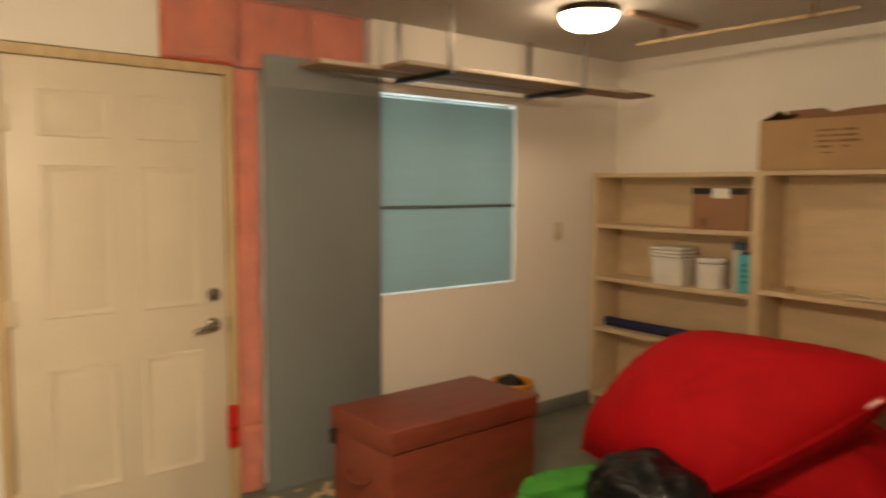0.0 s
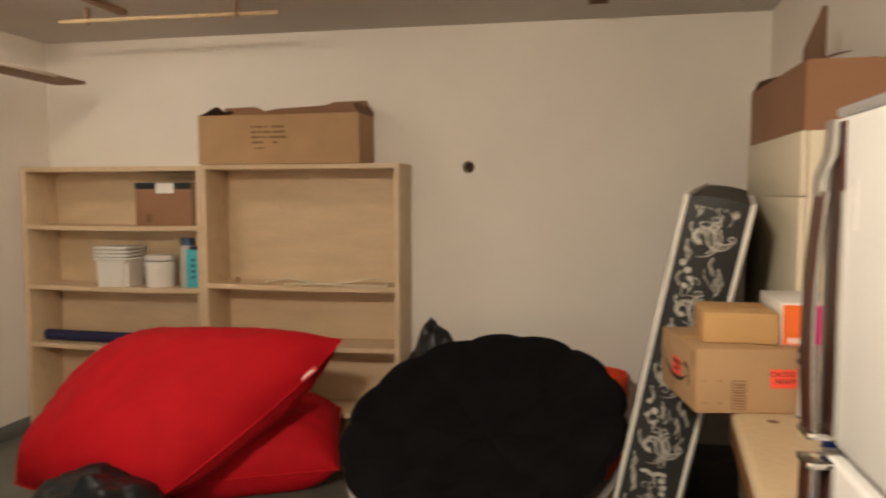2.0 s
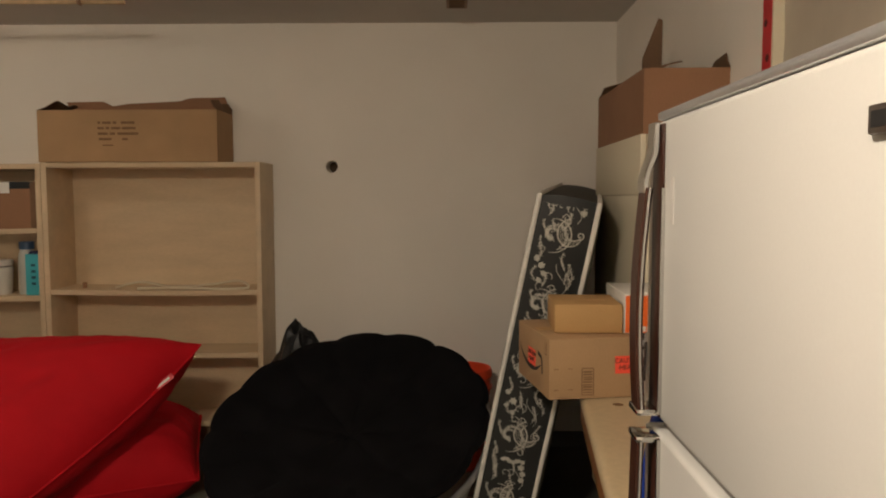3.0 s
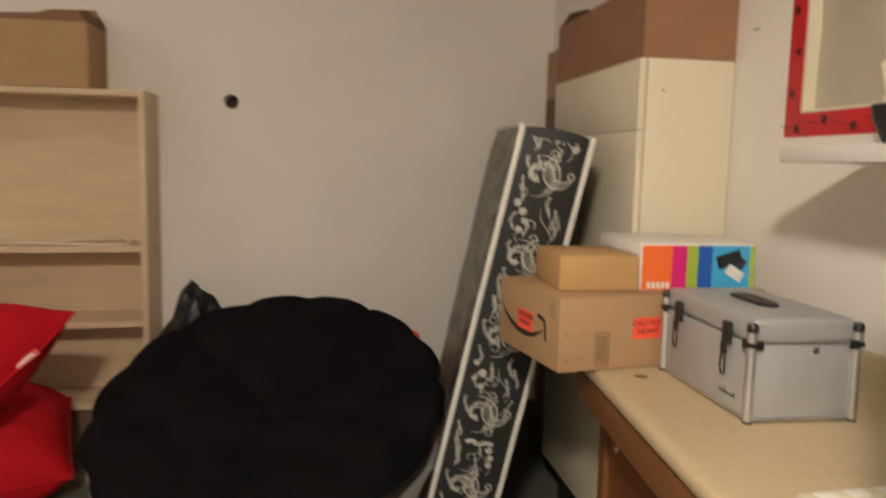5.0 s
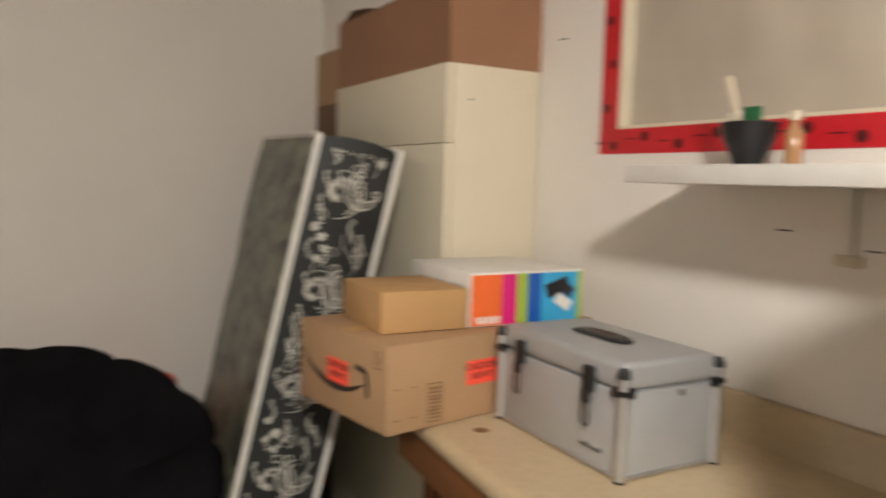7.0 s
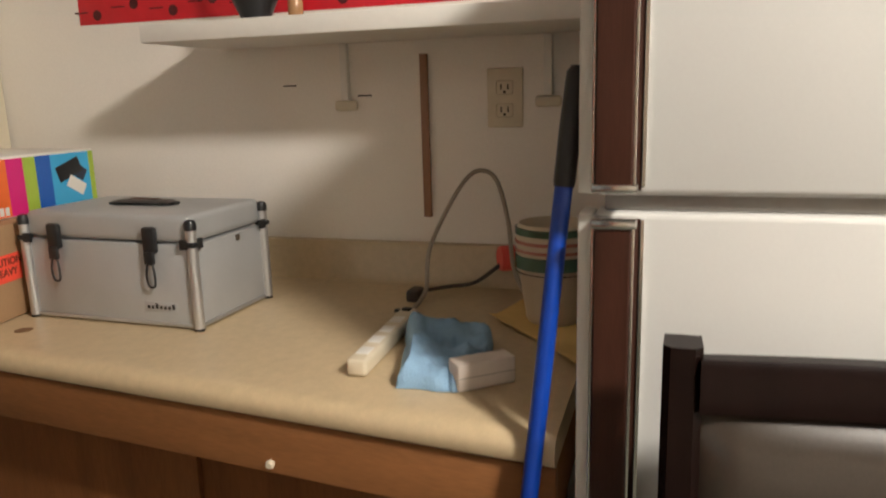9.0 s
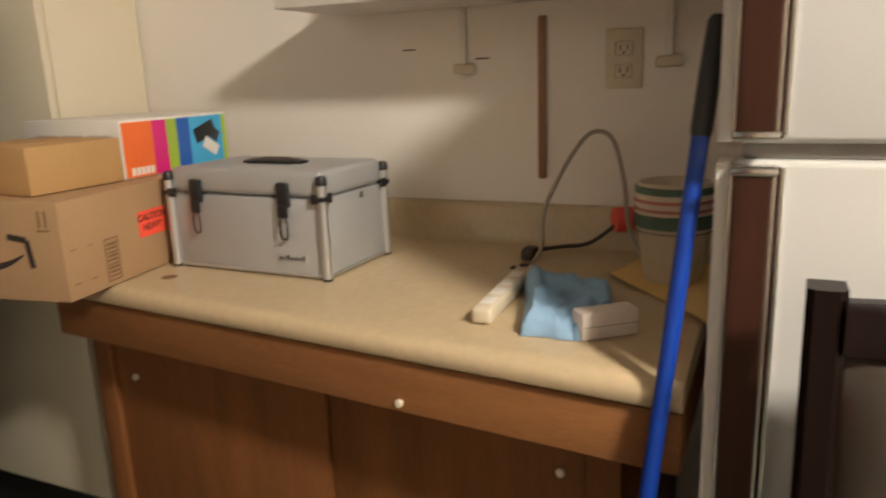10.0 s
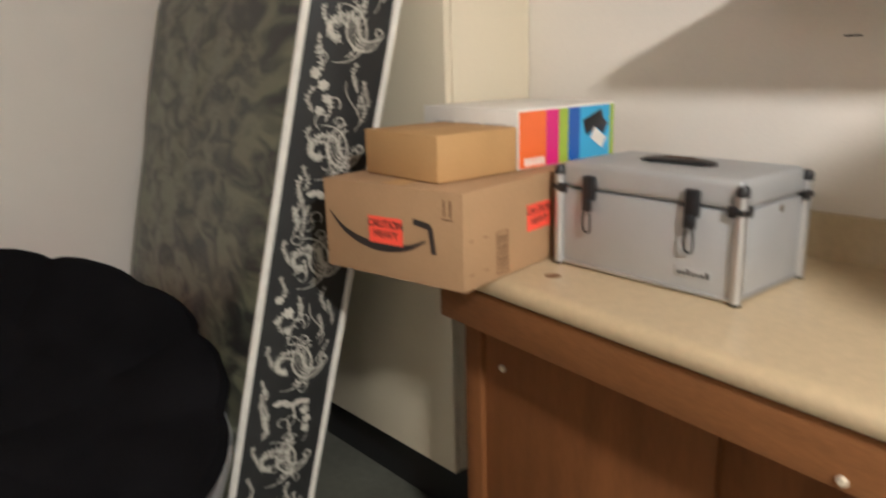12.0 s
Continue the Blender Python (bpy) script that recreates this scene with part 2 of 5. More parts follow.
def lathe(profile, n=32, bm=None, center=(0, 0, 0)):
    """Rings of (radius, z) joined into a turned shape."""
    bm = bm or bmesh.new()
    rings = []
    for r, z in profile:
        if r < 1e-5:
            rings.append([bm.verts.new((center[0], center[1], center[2] + z))])
        else:
            rings.append([bm.verts.new((center[0] + r * math.cos(2 * math.pi * i / n), center[1] + r * math.sin(2 * math.pi * i / n), center[2] + z)) for i in range(n)])
    for a, b in zip(rings, rings[1:]):
        for i in range(n):
            j = (i + 1) % n
            if len(a) == 1 and len(b) == 1:
                continue
            if len(a) == 1:
                bm.faces.new((a[0], b[j], b[i]))
            elif len(b) == 1:
                bm.faces.new((a[i], a[j], b[0]))
            else:
                bm.faces.new((a[i], a[j], b[j], b[i]))
    bmesh.ops.recalc_face_normals(bm, faces=bm.faces)
    return bm


def tube(points, radius, n=10, bm=None, flat=1.0):
    """A round bar swept along points, closed at its ends; radius may be a list."""
    bm = bm or bmesh.new()
    pts = [Vector(p) for p in points]
    rings, up = [], None
    for i, p in enumerate(pts):
        d = (pts[min(i + 1, len(pts) - 1)] - pts[max(i - 1, 0)]).normalized()
        if up is None:
            up = Vector((0, 0, 1)) if abs(d.z) < 0.9 else Vector((1, 0, 0))
        s = d.cross(up).normalized()
        up = s.cross(d).normalized()
        r = radius[i] if isinstance(radius, (list, tuple)) else radius
        rings.append([bm.verts.new(p + r * (math.cos(2 * math.pi * k / n) * s + flat * math.sin(2 * math.pi * k / n) * up)) for k in range(n)])
    for a, b in zip(rings, rings[1:]):
        for k in range(n):
            bm.faces.new((a[k], a[(k + 1) % n], b[(k + 1) % n], b[k]))
    bm.faces.new(rings[0][::-1])
    bm.faces.new(rings[-1])
    return bm


def smooth_path(ctrl, n=8):
    """Catmull-Rom points through the control points."""
    c = [Vector(p) for p in ctrl]
    c = [2 * c[0] - c[1]] + c + [2 * c[-1] - c[-2]]
    out = []
    for i in range(1, len(c) - 2):
        for k in range(n):
            t = k / n
            a, b, d, e = c[i - 1], c[i], c[i + 1], c[i + 2]
            out.append(0.5 * (2 * b + (d - a) * t + (2 * a - 5 * b + 4 * d - e) * t * t + (3 * b - a - 3 * d + e) * t ** 3))
    out.append(c[-2])
    return out


def mesh_from(name, bm, mat, shade=True):
    me = bpy.data.meshes.new(name)
    bm.to_mesh(me)
    bm.free()
    for m in (mat if isinstance(mat, (list, tuple)) else (mat,)):
        me.materials.append(m)
    if shade:
        for p in me.polygons:
            p.use_smooth = True
        me.set_sharp_from_angle(angle=radians(35))
    return me


def part(name, bm, mat, parent, label="", shade=True):
    """One mesh under a thing, in the thing's own axes."""
    ob = new(name, mesh_from(name, bm, mat, shade))
    ob.parent = parent
    if label:
        ob["label"] = label
    return ob


def thing(name, m, label, category, group="", kind=""):
    ob = new(name)
    ob.empty_display_size = 0.1
    ob.matrix_world = m
    return tagged(ob, label, category, group, kind)


def solid(name, bm, mat, label, category, kind="", m=None, shade=True, group=""):
    """A thing that is one mesh, in world axes unless m is given."""
    ob = new(name, mesh_from(name, bm, mat, shade))
    if m is not None:
        ob.matrix_world = m
    return tagged(ob, label, category, group, kind)


def words(body, size, mat, parent, m, name="lettering", flip=False):
    """Flat lettering as a mesh part, its face along local +z of m."""
    c = bpy.data.curves.new(name, "FONT")
    c.body, c.size, c.align_x, c.align_y, c.extrude = body, size, "CENTER", "CENTER", 0.0004
    tmp = bpy.data.objects.new("tmp_text", c)
    scene.collection.objects.link(tmp)
    me = bpy.data.meshes.new_from_object(tmp.evaluated_get(bpy.context.evaluated_depsgraph_get()))
    bpy.data.objects.remove(tmp)
    me.materials.clear()
    me.materials.append(mat)
    ob = new(name, me)
    ob.parent = parent
    ob.matrix_local = m
    return ob


# ---- the room ----
XL, XR, YF, YB, ZC = -1.87, 2.632, -0.70, 5.75, 2.52
WT = 0.14


def plane_wall(name, bm, mat, label):
    return solid(name, bm, mat, label, "wall", "structure", shade=False)


solid("floor", block(XL - WT, XR + WT, YF - WT, YB + WT, -0.12, 0.0), M_FLOOR, "grey-green painted concrete floor, scuffed", "floor", "structure", shade=False)
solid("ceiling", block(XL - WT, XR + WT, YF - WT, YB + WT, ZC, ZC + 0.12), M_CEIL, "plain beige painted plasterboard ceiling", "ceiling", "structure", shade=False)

# back wall with the round hole through it
HX, HZ, HR = 0.961, 1.687, 0.036


def wall_with_hole():
    bm = bmesh.new()
    s = 0.1
    n = 24
    for y, flip in ((YB, False), (YB + WT, True)):
        ring = [bm.verts.new((HX + HR * math.cos(2 * math.pi * i / n), y, HZ + HR * math.sin(2 * math.pi * i / n))) for i in range(n)]
        sq = []
        for i in range(n):
            a = 2 * math.pi * i / n
            k = s / max(abs(math.cos(a)), abs(math.sin(a)))
            sq.append(bm.verts.new((HX + k * math.cos(a), y, HZ + k * math.sin(a))))
        for i in range(n):
            bm.faces.new((ring[i], ring[(i + 1) % n], sq[(i + 1) % n], sq[i]))
        if not flip:
            front = ring
        else:
            for i in range(n):
                bm.faces.new((front[i], front[(i + 1) % n], ring[(i + 1) % n], ring[i]))
    for a in ((XL - WT, HX - s, 0, ZC), (HX + s, XR + WT, 0, ZC), (HX - s, HX + s, 0, HZ - s), (HX - s, HX + s, HZ + s, ZC)):
        box(bm, a[0], a[1], YB, YB + WT, a[2], a[3])
    bmesh.ops.recalc_face_normals(bm, faces=bm.faces)
    return bm


plane_wall("wall_north", wall_with_hole(), M_WALL, "off-white painted wall with a round bored hole")
solid("hole_backing", block(HX - 0.09, HX + 0.09, YB + WT + 0.001, YB + WT + 0.02, HZ - 0.09, HZ + 0.09), M_HOLE, "dark cavity board behind the bored hole", "backing", "structure")
plane_wall("wall_south", block(XL - WT, XR + WT, YF - WT, YF, 0, ZC), M_WALL, "plain off-white painted wall")

# left wall: door opening, open stud bay with insulation, window opening
DY0, DY1, DZ = 1.745, 2.690, 2.13
PY0, PY1 = 2.735, 3.55
WY0, WY1, WZ0, WZ1 = 3.50, 4.685, 0.965, 2.125


def left_wall():
    bm = bmesh.new()
    for y0, y1, z0, z1 in ((YF, DY0 - 0.05, 0, ZC), (DY0 - 0.05, 2.39, DZ + 0.05, ZC), (WY1, YB, 0, ZC),
                           (PY1, WY1, 0, WZ0), (PY1, WY1, WZ1, ZC)):
        box(bm, XL - WT, XL, y0, y1, z0, z1)
    box(bm, XL - WT, XL - 0.10, PY0 + 0.02, PY1, 0, ZC)
    box(bm, XL - WT, XL - 0.10, 2.39, PY0 + 0.02, DZ + 0.05, ZC)
    return bm


plane_wall("wall_west", left_wall(), M_WALL, "off-white painted wall, cut open beside the door")
# right wall with the framed opening
RY0, RY1, RZ0, RZ1 = 2.715, 3.642, 1.545, 2.30


def right_wall():
    bm = bmesh.new()
    for y0, y1, z0, z1 in ((YF, RY0, 0, ZC), (RY1, YB, 0, ZC), (RY0, RY1, 0, RZ0), (RY0, RY1, RZ1, ZC)):
        box(bm, XR, XR + WT, y0, y1, z0, z1)
    return bm


plane_wall("wall_east", right_wall(), M_WALL, "off-white painted wall with a taped window opening")

solid("baseboard", block(XL, XL + 0.012, 3.6, YB, 0, 0.095, bevel=0.003), M_BASE, "grey painted base band along the wall", "baseboard", "structure")
solid("baseboard", block(0.66, XR, YB - 0.012, YB, 0, 0.095, bevel=0.003), M_BASE, "grey painted base band along the wall", "baseboard", "structure")


# ---- left wall: door, stud bay, grey panel, window ----
def house_door():
    d = thing("door_1", pose(XL, DY0, 0), "cream six-panel door, closed, with lever and deadbolt", "door", kind="structure")
    W = DY1 - DY0
    bm = block(-0.045, -0.008, 0.004, W - 0.004, 0.012, DZ - 0.004, bevel=0.002)
    part("slab", bm, M_DOOR, d)
    cols = ((0.14, 0.425), (0.535, 0.815))
    for y0, y1 in cols:
        for z0, z1 in ((0.23, 0.80), (1.02, 1.68), (1.80, 2.00)):
            b = stepped(y0, y1, z0, z1, ((0.0, -0.0078), (0.004, -0.002), (0.012, -0.002), (0.020, -0.0072), (0.034, -0.0072), (0.055, -0.0015)))
            part("panel", b, M_DOOR, d)
    k = lathe([(0.0, 0.0), (0.033, 0.0), (0.033, 0.008), (0.024, 0.014), (0.012, 0.016), (0.012, 0.05), (0.0, 0.05)], 24)
    bmesh.ops.transform(k, matrix=pose(-0.008, W - 0.075, 0.915, 0, 90, 0), verts=k.verts)
    tube(smooth_path([(0.04, W - 0.07, 0.915), (0.046, W - 0.11, 0.914), (0.044, W - 0.155, 0.905), (0.036, W - 0.185, 0.897)]), [0.011] * 9 + [0.010] * 8 + [0.009] * 8, bm=k)
    part("lever_handle", k, M_NICKEL, d, "dark nickel lever handle")
    k = lathe([(0.0, 0.0), (0.031, 0.0), (0.031, 0.01), (0.02, 0.02), (0.0, 0.021)], 24)
    bmesh.ops.transform(k, matrix=pose(-0.008, W - 0.07, 1.065, 0, 90, 0), verts=k.verts)
    box(k, 0.0, 0.03, W - 0.076, W - 0.064, 1.045, 1.085, bevel=0.004)
    part("deadbolt", k, M_NICKEL, d, "dark nickel deadbolt turn")
    for z in (0.24, 1.06, 1.87):
        h = block(-0.008, 0.004, 0.0, 0.03, z - 0.055, z + 0.055, bevel=0.002)
        tube([(0.006, 0.0, z - 0.055), (0.006, 0.0, z + 0.055)], 0.007, bm=h)
        part("hinge", h, M_IVORY, d)
    fr = bmesh.new()
    box(fr, -0.11, 0.004, -0.047, -0.002, 0, DZ + 0.045, bevel=0.003)
    box(fr, -0.11, 0.004, W + 0.002, W + 0.047, 0, DZ + 0.045, bevel=0.003)
    box(fr, -0.11, 0.004, -0.002, W + 0.002, DZ, DZ + 0.045, bevel=0.003)
    part("door_frame", fr, M_TRIM, d, "unpainted pine door frame")
    part("latch_plate", block(-0.006, 0.006, W + 0.001, W + 0.008, 0.87, 0.95, bevel=0.001), M_NICKEL, d)
    return d


house_door()


def batt(y0, y1, z0, z1, x):
    """One soft bat of insulation with a lumpy face."""
    bm = bmesh.new()
    ny, nz = max(2, int((y1 - y0) / 0.02)), max(2, int((z1 - z0) / 0.03))
    g = []
    for j in range(nz + 1):
        row = []
        for i in range(ny + 1):
            u, v = i / ny, j / nz
            y, z = y0 + u * (y1 - y0), z0 + v * (z1 - z0)
            e = min(1, 6 * min(u, 1 - u) + 0.15) * min(1, 14 * min(v, 1 - v) + 0.2)
            b = 0.018 * noise.noise((y * 9, z * 6, 1.7)) + 0.012 * noise.noise((y * 24, z * 17, 5))
            crease = 0.014 * max(0, math.sin(z * 20 + 3 * noise.noise((0, z * 3, 2))) - 0.8) * 5
            row.append(bm.verts.new((x + 0.045 * e + b - crease, y, z)))
        g.append(row)
    for j in range(nz):
        for i in range(ny):
            bm.faces.new((g[j][i], g[j][i + 1], g[j + 1][i + 1], g[j + 1][i]))
    r = bmesh.ops.extrude_face_region(bm, geom=bm.faces[:])
    bmesh.ops.translate(bm, vec=(-0.05, 0, 0), verts=[v for v in r["geom"] if isinstance(v, bmesh.types.BMVert)])
    bmesh.ops.recalc_face_normals(bm, faces=bm.faces)
    return bm


ins = thing("insulation", pose(XL - 0.10, 2.73, 0), "pink glass-wool insulation behind clear plastic film", "insulation")
part("batt", batt(0.008, 0.152, 0.01, 2.17, 0.062), M_PINK, ins)
part("batt", batt(-0.335, 0.07, 2.185, 2.525, 0.045), M_PINK, ins)
part("batt", batt(0.075, 0.46, 2.185, 2.525, 0.05), M_PINK, ins)
part("batt", batt(0.465, 0.795, 2.185, 2.525, 0.045), M_PINK, ins)


def film_sheet(y0, y1, z0, z1, x):
    bm = bmesh.new()
    ny, nz = max(3, int((y1 - y0) / 0.025)), max(3, int((z1 - z0) / 0.03))
    g = [[bm.verts.new((x + 0.010 * noise.noise((i * 0.35, j * 0.12, 3)) + 0.004 * math.sin(i * 1.1 + j * 0.15), y0 + (y1 - y0) * i / ny, z0 + (z1 - z0) * j / nz)) for i in range(ny + 1)] for j in range(nz + 1)]
    for j in range(nz):
        for i in range(ny):
            bm.faces.new((g[j][i], g[j][i + 1], g[j + 1][i + 1], g[j + 1][i]))
    r = bmesh.ops.extrude_face_region(bm, geom=bm.faces[:])
    bmesh.ops.translate(bm, vec=(-0.0012, 0, 0), verts=[v for v in r["geom"] if isinstance(v, bmesh.types.BMVert)])
    bmesh.ops.recalc_face_normals(bm, faces=bm.faces)
    return bm


part("film", film_sheet(-0.33, 0.79, 2.19, 2.52, 0.125), M_FILM, ins, "clear wrinkled vapour film")
part("film", film_sheet(0.0, 0.15, 0.02, 2.19, 0.136), M_FILM, ins, "clear wrinkled vapour film")

gp = thing("grey_panel", pose(XL + 0.012, 2.885, 0.0), "flat blue-grey painted board standing against the wall", "board")
part("board", block(0.0, 0.022, 0.0, 0.70, 0.0, 2.25, bevel=0.002), M_GREYP, gp)
part("board_film", film_sheet(0.002, 0.688, 2.09, 2.255, 0.036), M_FILM, gp, "strip of clear film over the top edge")


def scraps():
    rng = random.Random(5)
    bm = bmesh.new()
    for i in range(34):
        w, l, h = 0.012 + 0.02 * rng.random(), 0.03 + 0.08 * rng.random(), 0.004 + 0.010 * rng.random()
        box(bm, -l / 2, l / 2, -w / 2, w / 2, 0.0005, h, bevel=0.002, seg=1, m=pose(-1.78 + 0.16 * rng.random(), 2.83 + 0.62 * rng.random(), 0.0, 0, 0, 180 * rng.random()))
    return bm


solid("debris", scraps(), M_TRIM, "splinters and torn paper scraps on the floor", "debris", "stuff")

rt = thing("hand_saw_guard", pose(XL + 0.004, 2.672, 0.285), "red plastic holder fixed to the door frame", "holder")
part("body", block(0.0, 0.03, 0.0, 0.05, 0.0, 0.215, bevel=0.006), colored("red_gloss_plastic", (0.55, 0.012, 0.012)), rt)
part("clip", block(0.03, 0.036, 0.006, 0.044, 0.09, 0.11, bevel=0.002), colored("dark_red_plastic", (0.25, 0.006, 0.006)), rt)


def shaded_window():
    w = thing("window_1", pose(XL, WY0, WZ0), "window with a lowered blue-grey roller shade", "window", kind="structure")
    L, H = WY1 - WY0, WZ1 - WZ0
    fr = bmesh.new()
    for a in ((0, L, 0, 0.04), (0, L, H - 0.010, H), (0, 0.04, 0.04, H - 0.01), (L - 0.04, L, 0.04, H - 0.01), (L / 2 - 0.02, L / 2 + 0.02, 0.04, H - 0.01)):
        box(fr, -0.125, -0.085, a[0], a[1], a[2], a[3], bevel=0.004)
    part("window_frame", fr, M_WHITE, w)
    for y0, y1 in ((0.04, L / 2 - 0.02), (L / 2 + 0.02, L - 0.04)):
        g = part("pane", block(-0.107, -0.103, y0, y1, 0.04, H - 0.01), M_GLASS, w)
        g.visible_shadow = False
    part("reveal", block(-0.084, 0.002, L - 0.010, L, 0.0, H, bevel=0.001), M_WALL, w, "white painted window reveal")
    part("window_sill", block(-0.084, 0.002, 0.0, L, -0.008, 0.004, bevel=0.002), M_WALL, w)
    sh = bmesh.new()
    n = 40
    for z0, z1, x in ((0.012, 0.50, -0.014), (0.518, H - 0.026, -0.011)):
        rows = []
        for j in range(13):
            z = z0 + (z1 - z0) * j / 12
            rows.append([sh.verts.new((x + 0.004 * math.sin(3.1 * j / 12) + 0.002 * noise.noise((i * 0.2, j * 0.3, x * 99)), 0.006 + (L - 0.022) * i / n, z)) for i in range(n + 1)])
        for a, b in zip(rows, rows[1:]):
            for i in range(n):
                sh.faces.new((a[i], a[i + 1], b[i + 1], b[i]))
    r = bmesh.ops.extrude_face_region(sh, geom=sh.faces[:])
    bmesh.ops.translate(sh, vec=(-0.002, 0, 0), verts=[v for v in r["geom"] if isinstance(v, bmesh.types.BMVert)])
    bmesh.ops.recalc_face_normals(sh, faces=sh.faces)
    part("shade_cloth", sh, M_SHADE, w, "blue-grey roller shade cloth")
    part("shade_batten", block(-0.020, -0.003, 0.006, L - 0.016, 0.500, 0.518, bevel=0.004), colored("dark_grey_batten", (0.10, 0.12, 0.12)), w)
    part("shade_tube", tube([(-0.05, 0.01, H + 0.004), (-0.05, L - 0.015, H + 0.004)], 0.003), M_SHELFW, w)
    return w


shaded_window()
sky_lamp = bpy.data.lights.new("window_daylight", "AREA")
sky_lamp.shape, sky_lamp.size, sky_lamp.size_y, sky_lamp.energy, sky_lamp.color = "RECTANGLE", 1.1, 1.1, 10, (0.70, 0.88, 1.0)
slo = new("window_daylight", sky_lamp)
slo.matrix_world = look((XL - WT - 0.02, (WY0 + WY1) / 2, (WZ0 + WZ1) / 2), (0, (WY0 + WY1) / 2, (WZ0 + WZ1) / 2))

cw = thing("curtain_wire", pose(XL, 3.60, 2.168), "thin taut wire stretched above the window", "wire")
part("wire", tube([(0.03, 0.0, 0.006), (0.032, 0.6, 0.0), (0.03, 1.18, 0.002)], 0.0022, 6), M_ZINC, cw)
for y in (0.0, 1.18):
    part("eyelet", block(0.0, 0.034, y - 0.005, y + 0.005, -0.004, 0.010, bevel=0.002), M_ZINC, cw)

sw = thing("light_switch", pose(XL, 5.10, 1.29), "ivory wall switch plate beside the window", "switch")
part("plate", block(0.0, 0.006, -0.036, 0.036, -0.06, 0.06, bevel=0.002), M_IVORY, sw)
part("toggle", block(0.006, 0.016, -0.005, 0.005, -0.012, 0.012, bevel=0.002), M_IVORY, sw)


# ---- ceiling: lamps, hanging rack, stick, vent ----
def dome_lamp(x, y, glow):
    d = thing("ceiling_lamp", pose(x, y, ZC), "lit flush dome lamp with a dark bronze rim", "ceiling lamp", "dome lamps")
    part("canopy", lathe([(0.0, 0.0), (0.145, 0.0), (0.152, -0.012), (0.154, -0.028), (0.150, -0.032), (0.145, -0.026)], 40), M_BRONZE, d)
    part("globe", lathe([(0.146, -0.028), (0.144, -0.048), (0.132, -0.074), (0.108, -0.097), (0.07, -0.112), (0.03, -0.118), (0.0, -0.12)], 40), glow, d, "glowing opal glass bowl")
    return d


dome_lamp(-0.95, 4.28, M_GLOBE_WEST)
dome_lamp(1.00, 1.20, M_GLOBE_EAST)


def hanging_rack():
    r = thing("hanging_shelf", pose(-1.56, 3.05, 2.19), "plank shelf hung from the ceiling on metal straps", "shelf")
    for i, (x0, x1, y0, y1, z) in enumerate(((-0.22, -0.02, 0.0, 1.95, 0.0), (0.0, 0.20, 0.35, 2.40, 0.004))):
        bm = block(x0, x1, y0, y1, z, z + 0.02, bevel=0.003)
        part("plank", bm, M_PLANK, r)
        part("plank_edge", block(x1 - 0.002, x1 + 0.004, y0 + 0.01, y1 - 0.25, z + 0.003, z + 0.024, bevel=0.002), M_PLANKE, r)
    for y in (0.62, 1.66):
        part("bracket", block(-0.24, 0.24, y - 0.02, y + 0.02, -0.026, -0.002, bevel=0.003), M_BLACK, r, "black steel cross bar")
        for x in (-0.228, 0.228):
            part("strap", block(x - 0.003, x + 0.003, y - 0.016, y + 0.016, -0.002, ZC - 2.19, bevel=0.001), M_ZINC, r)
    return r


hanging_rack()
st = thing("ceiling_stick", pose(-0.53, 4.97, ZC), "thin yellow wooden rod hung under the ceiling", "rod")
part("rod", tube([(-0.60, -0.02, -0.075), (0.0, 0.005, -0.072), (0.62, 0.03, -0.07)], 0.011, 8), M_TRIM, st)
for x in (-0.45, 0.41):
    part("hook", block(x - 0.006, x + 0.006, -0.012, 0.024, -0.088, 0.0, bevel=0.002), M_PLANK, st)
solid("ceiling_track", block(-0.85, -0.80, 4.46, 5.06, ZC - 0.028, ZC - 0.001, bevel=0.003), M_PLANK, "brown wooden batten fixed to the ceiling", "batten")
vt = thing("ceiling_vent", pose(1.70, 5.28, ZC), "small brown ceiling vent", "vent")
part("frame", block(-0.055, 0.055, -0.11, 0.11, -0.012, 0.0, bevel=0.003), M_PLANK, vt)
for i in range(5):
    part("slat", block(-0.04, 0.04, -0.085 + i * 0.036, -0.065 + i * 0.036, -0.017, -0.011, bevel=0.001), M_DARKCARD, vt)


# ---- back wall: two bookcases and what stands on them ----
def bookcase(x0, x1, zt, levels, label):
    b = thing("bookcase", pose(x0, YB - 0.005, 0), label, "bookcase", "bookcases along the wall")
    W, D, T = x1 - x0, 0.295, 0.03
    part("side_panel", block(0, T, -D, 0, 0, zt, bevel=0.002), M_MAPLE, b)
    part("side_panel", block(W - T, W, -D, 0, 0, zt, bevel=0.002), M_MAPLE, b)
    part("back_panel", block(T, W - T, -0.008, -0.001, 0.06, zt - T), M_MAPLE, b)
    part("top_panel", block(T + 0.0005, W - T - 0.0005, -D, -0.009, zt - T, zt - 0.001, bevel=0.002), M_MAPLE, b)
    for z in levels:
        bm = bowed(T + 0.0005, W - T - 0.0005, -D + 0.004, -0.009, z - 0.028, z, 0.006 if z > 0.3 else 0.0)
        part("shelf_board", bm, M_MAPLE, b, shade=False)
    part("plinth", block(T + 0.001, W - T - 0.001, -D + 0.05, -D + 0.065, 0, levels[-1] - 0.03), M_DARKCARD, b)
    return b


bookcase(-1.845, -0.613, 1.695, (1.335, 0.955, 0.585, 0.10), "pale maple bookcase, half full, against the wall")
bookcase(-0.610, 0.612, 1.702, (0.990, 0.635, 0.24), "pale maple bookcase with few things on it")


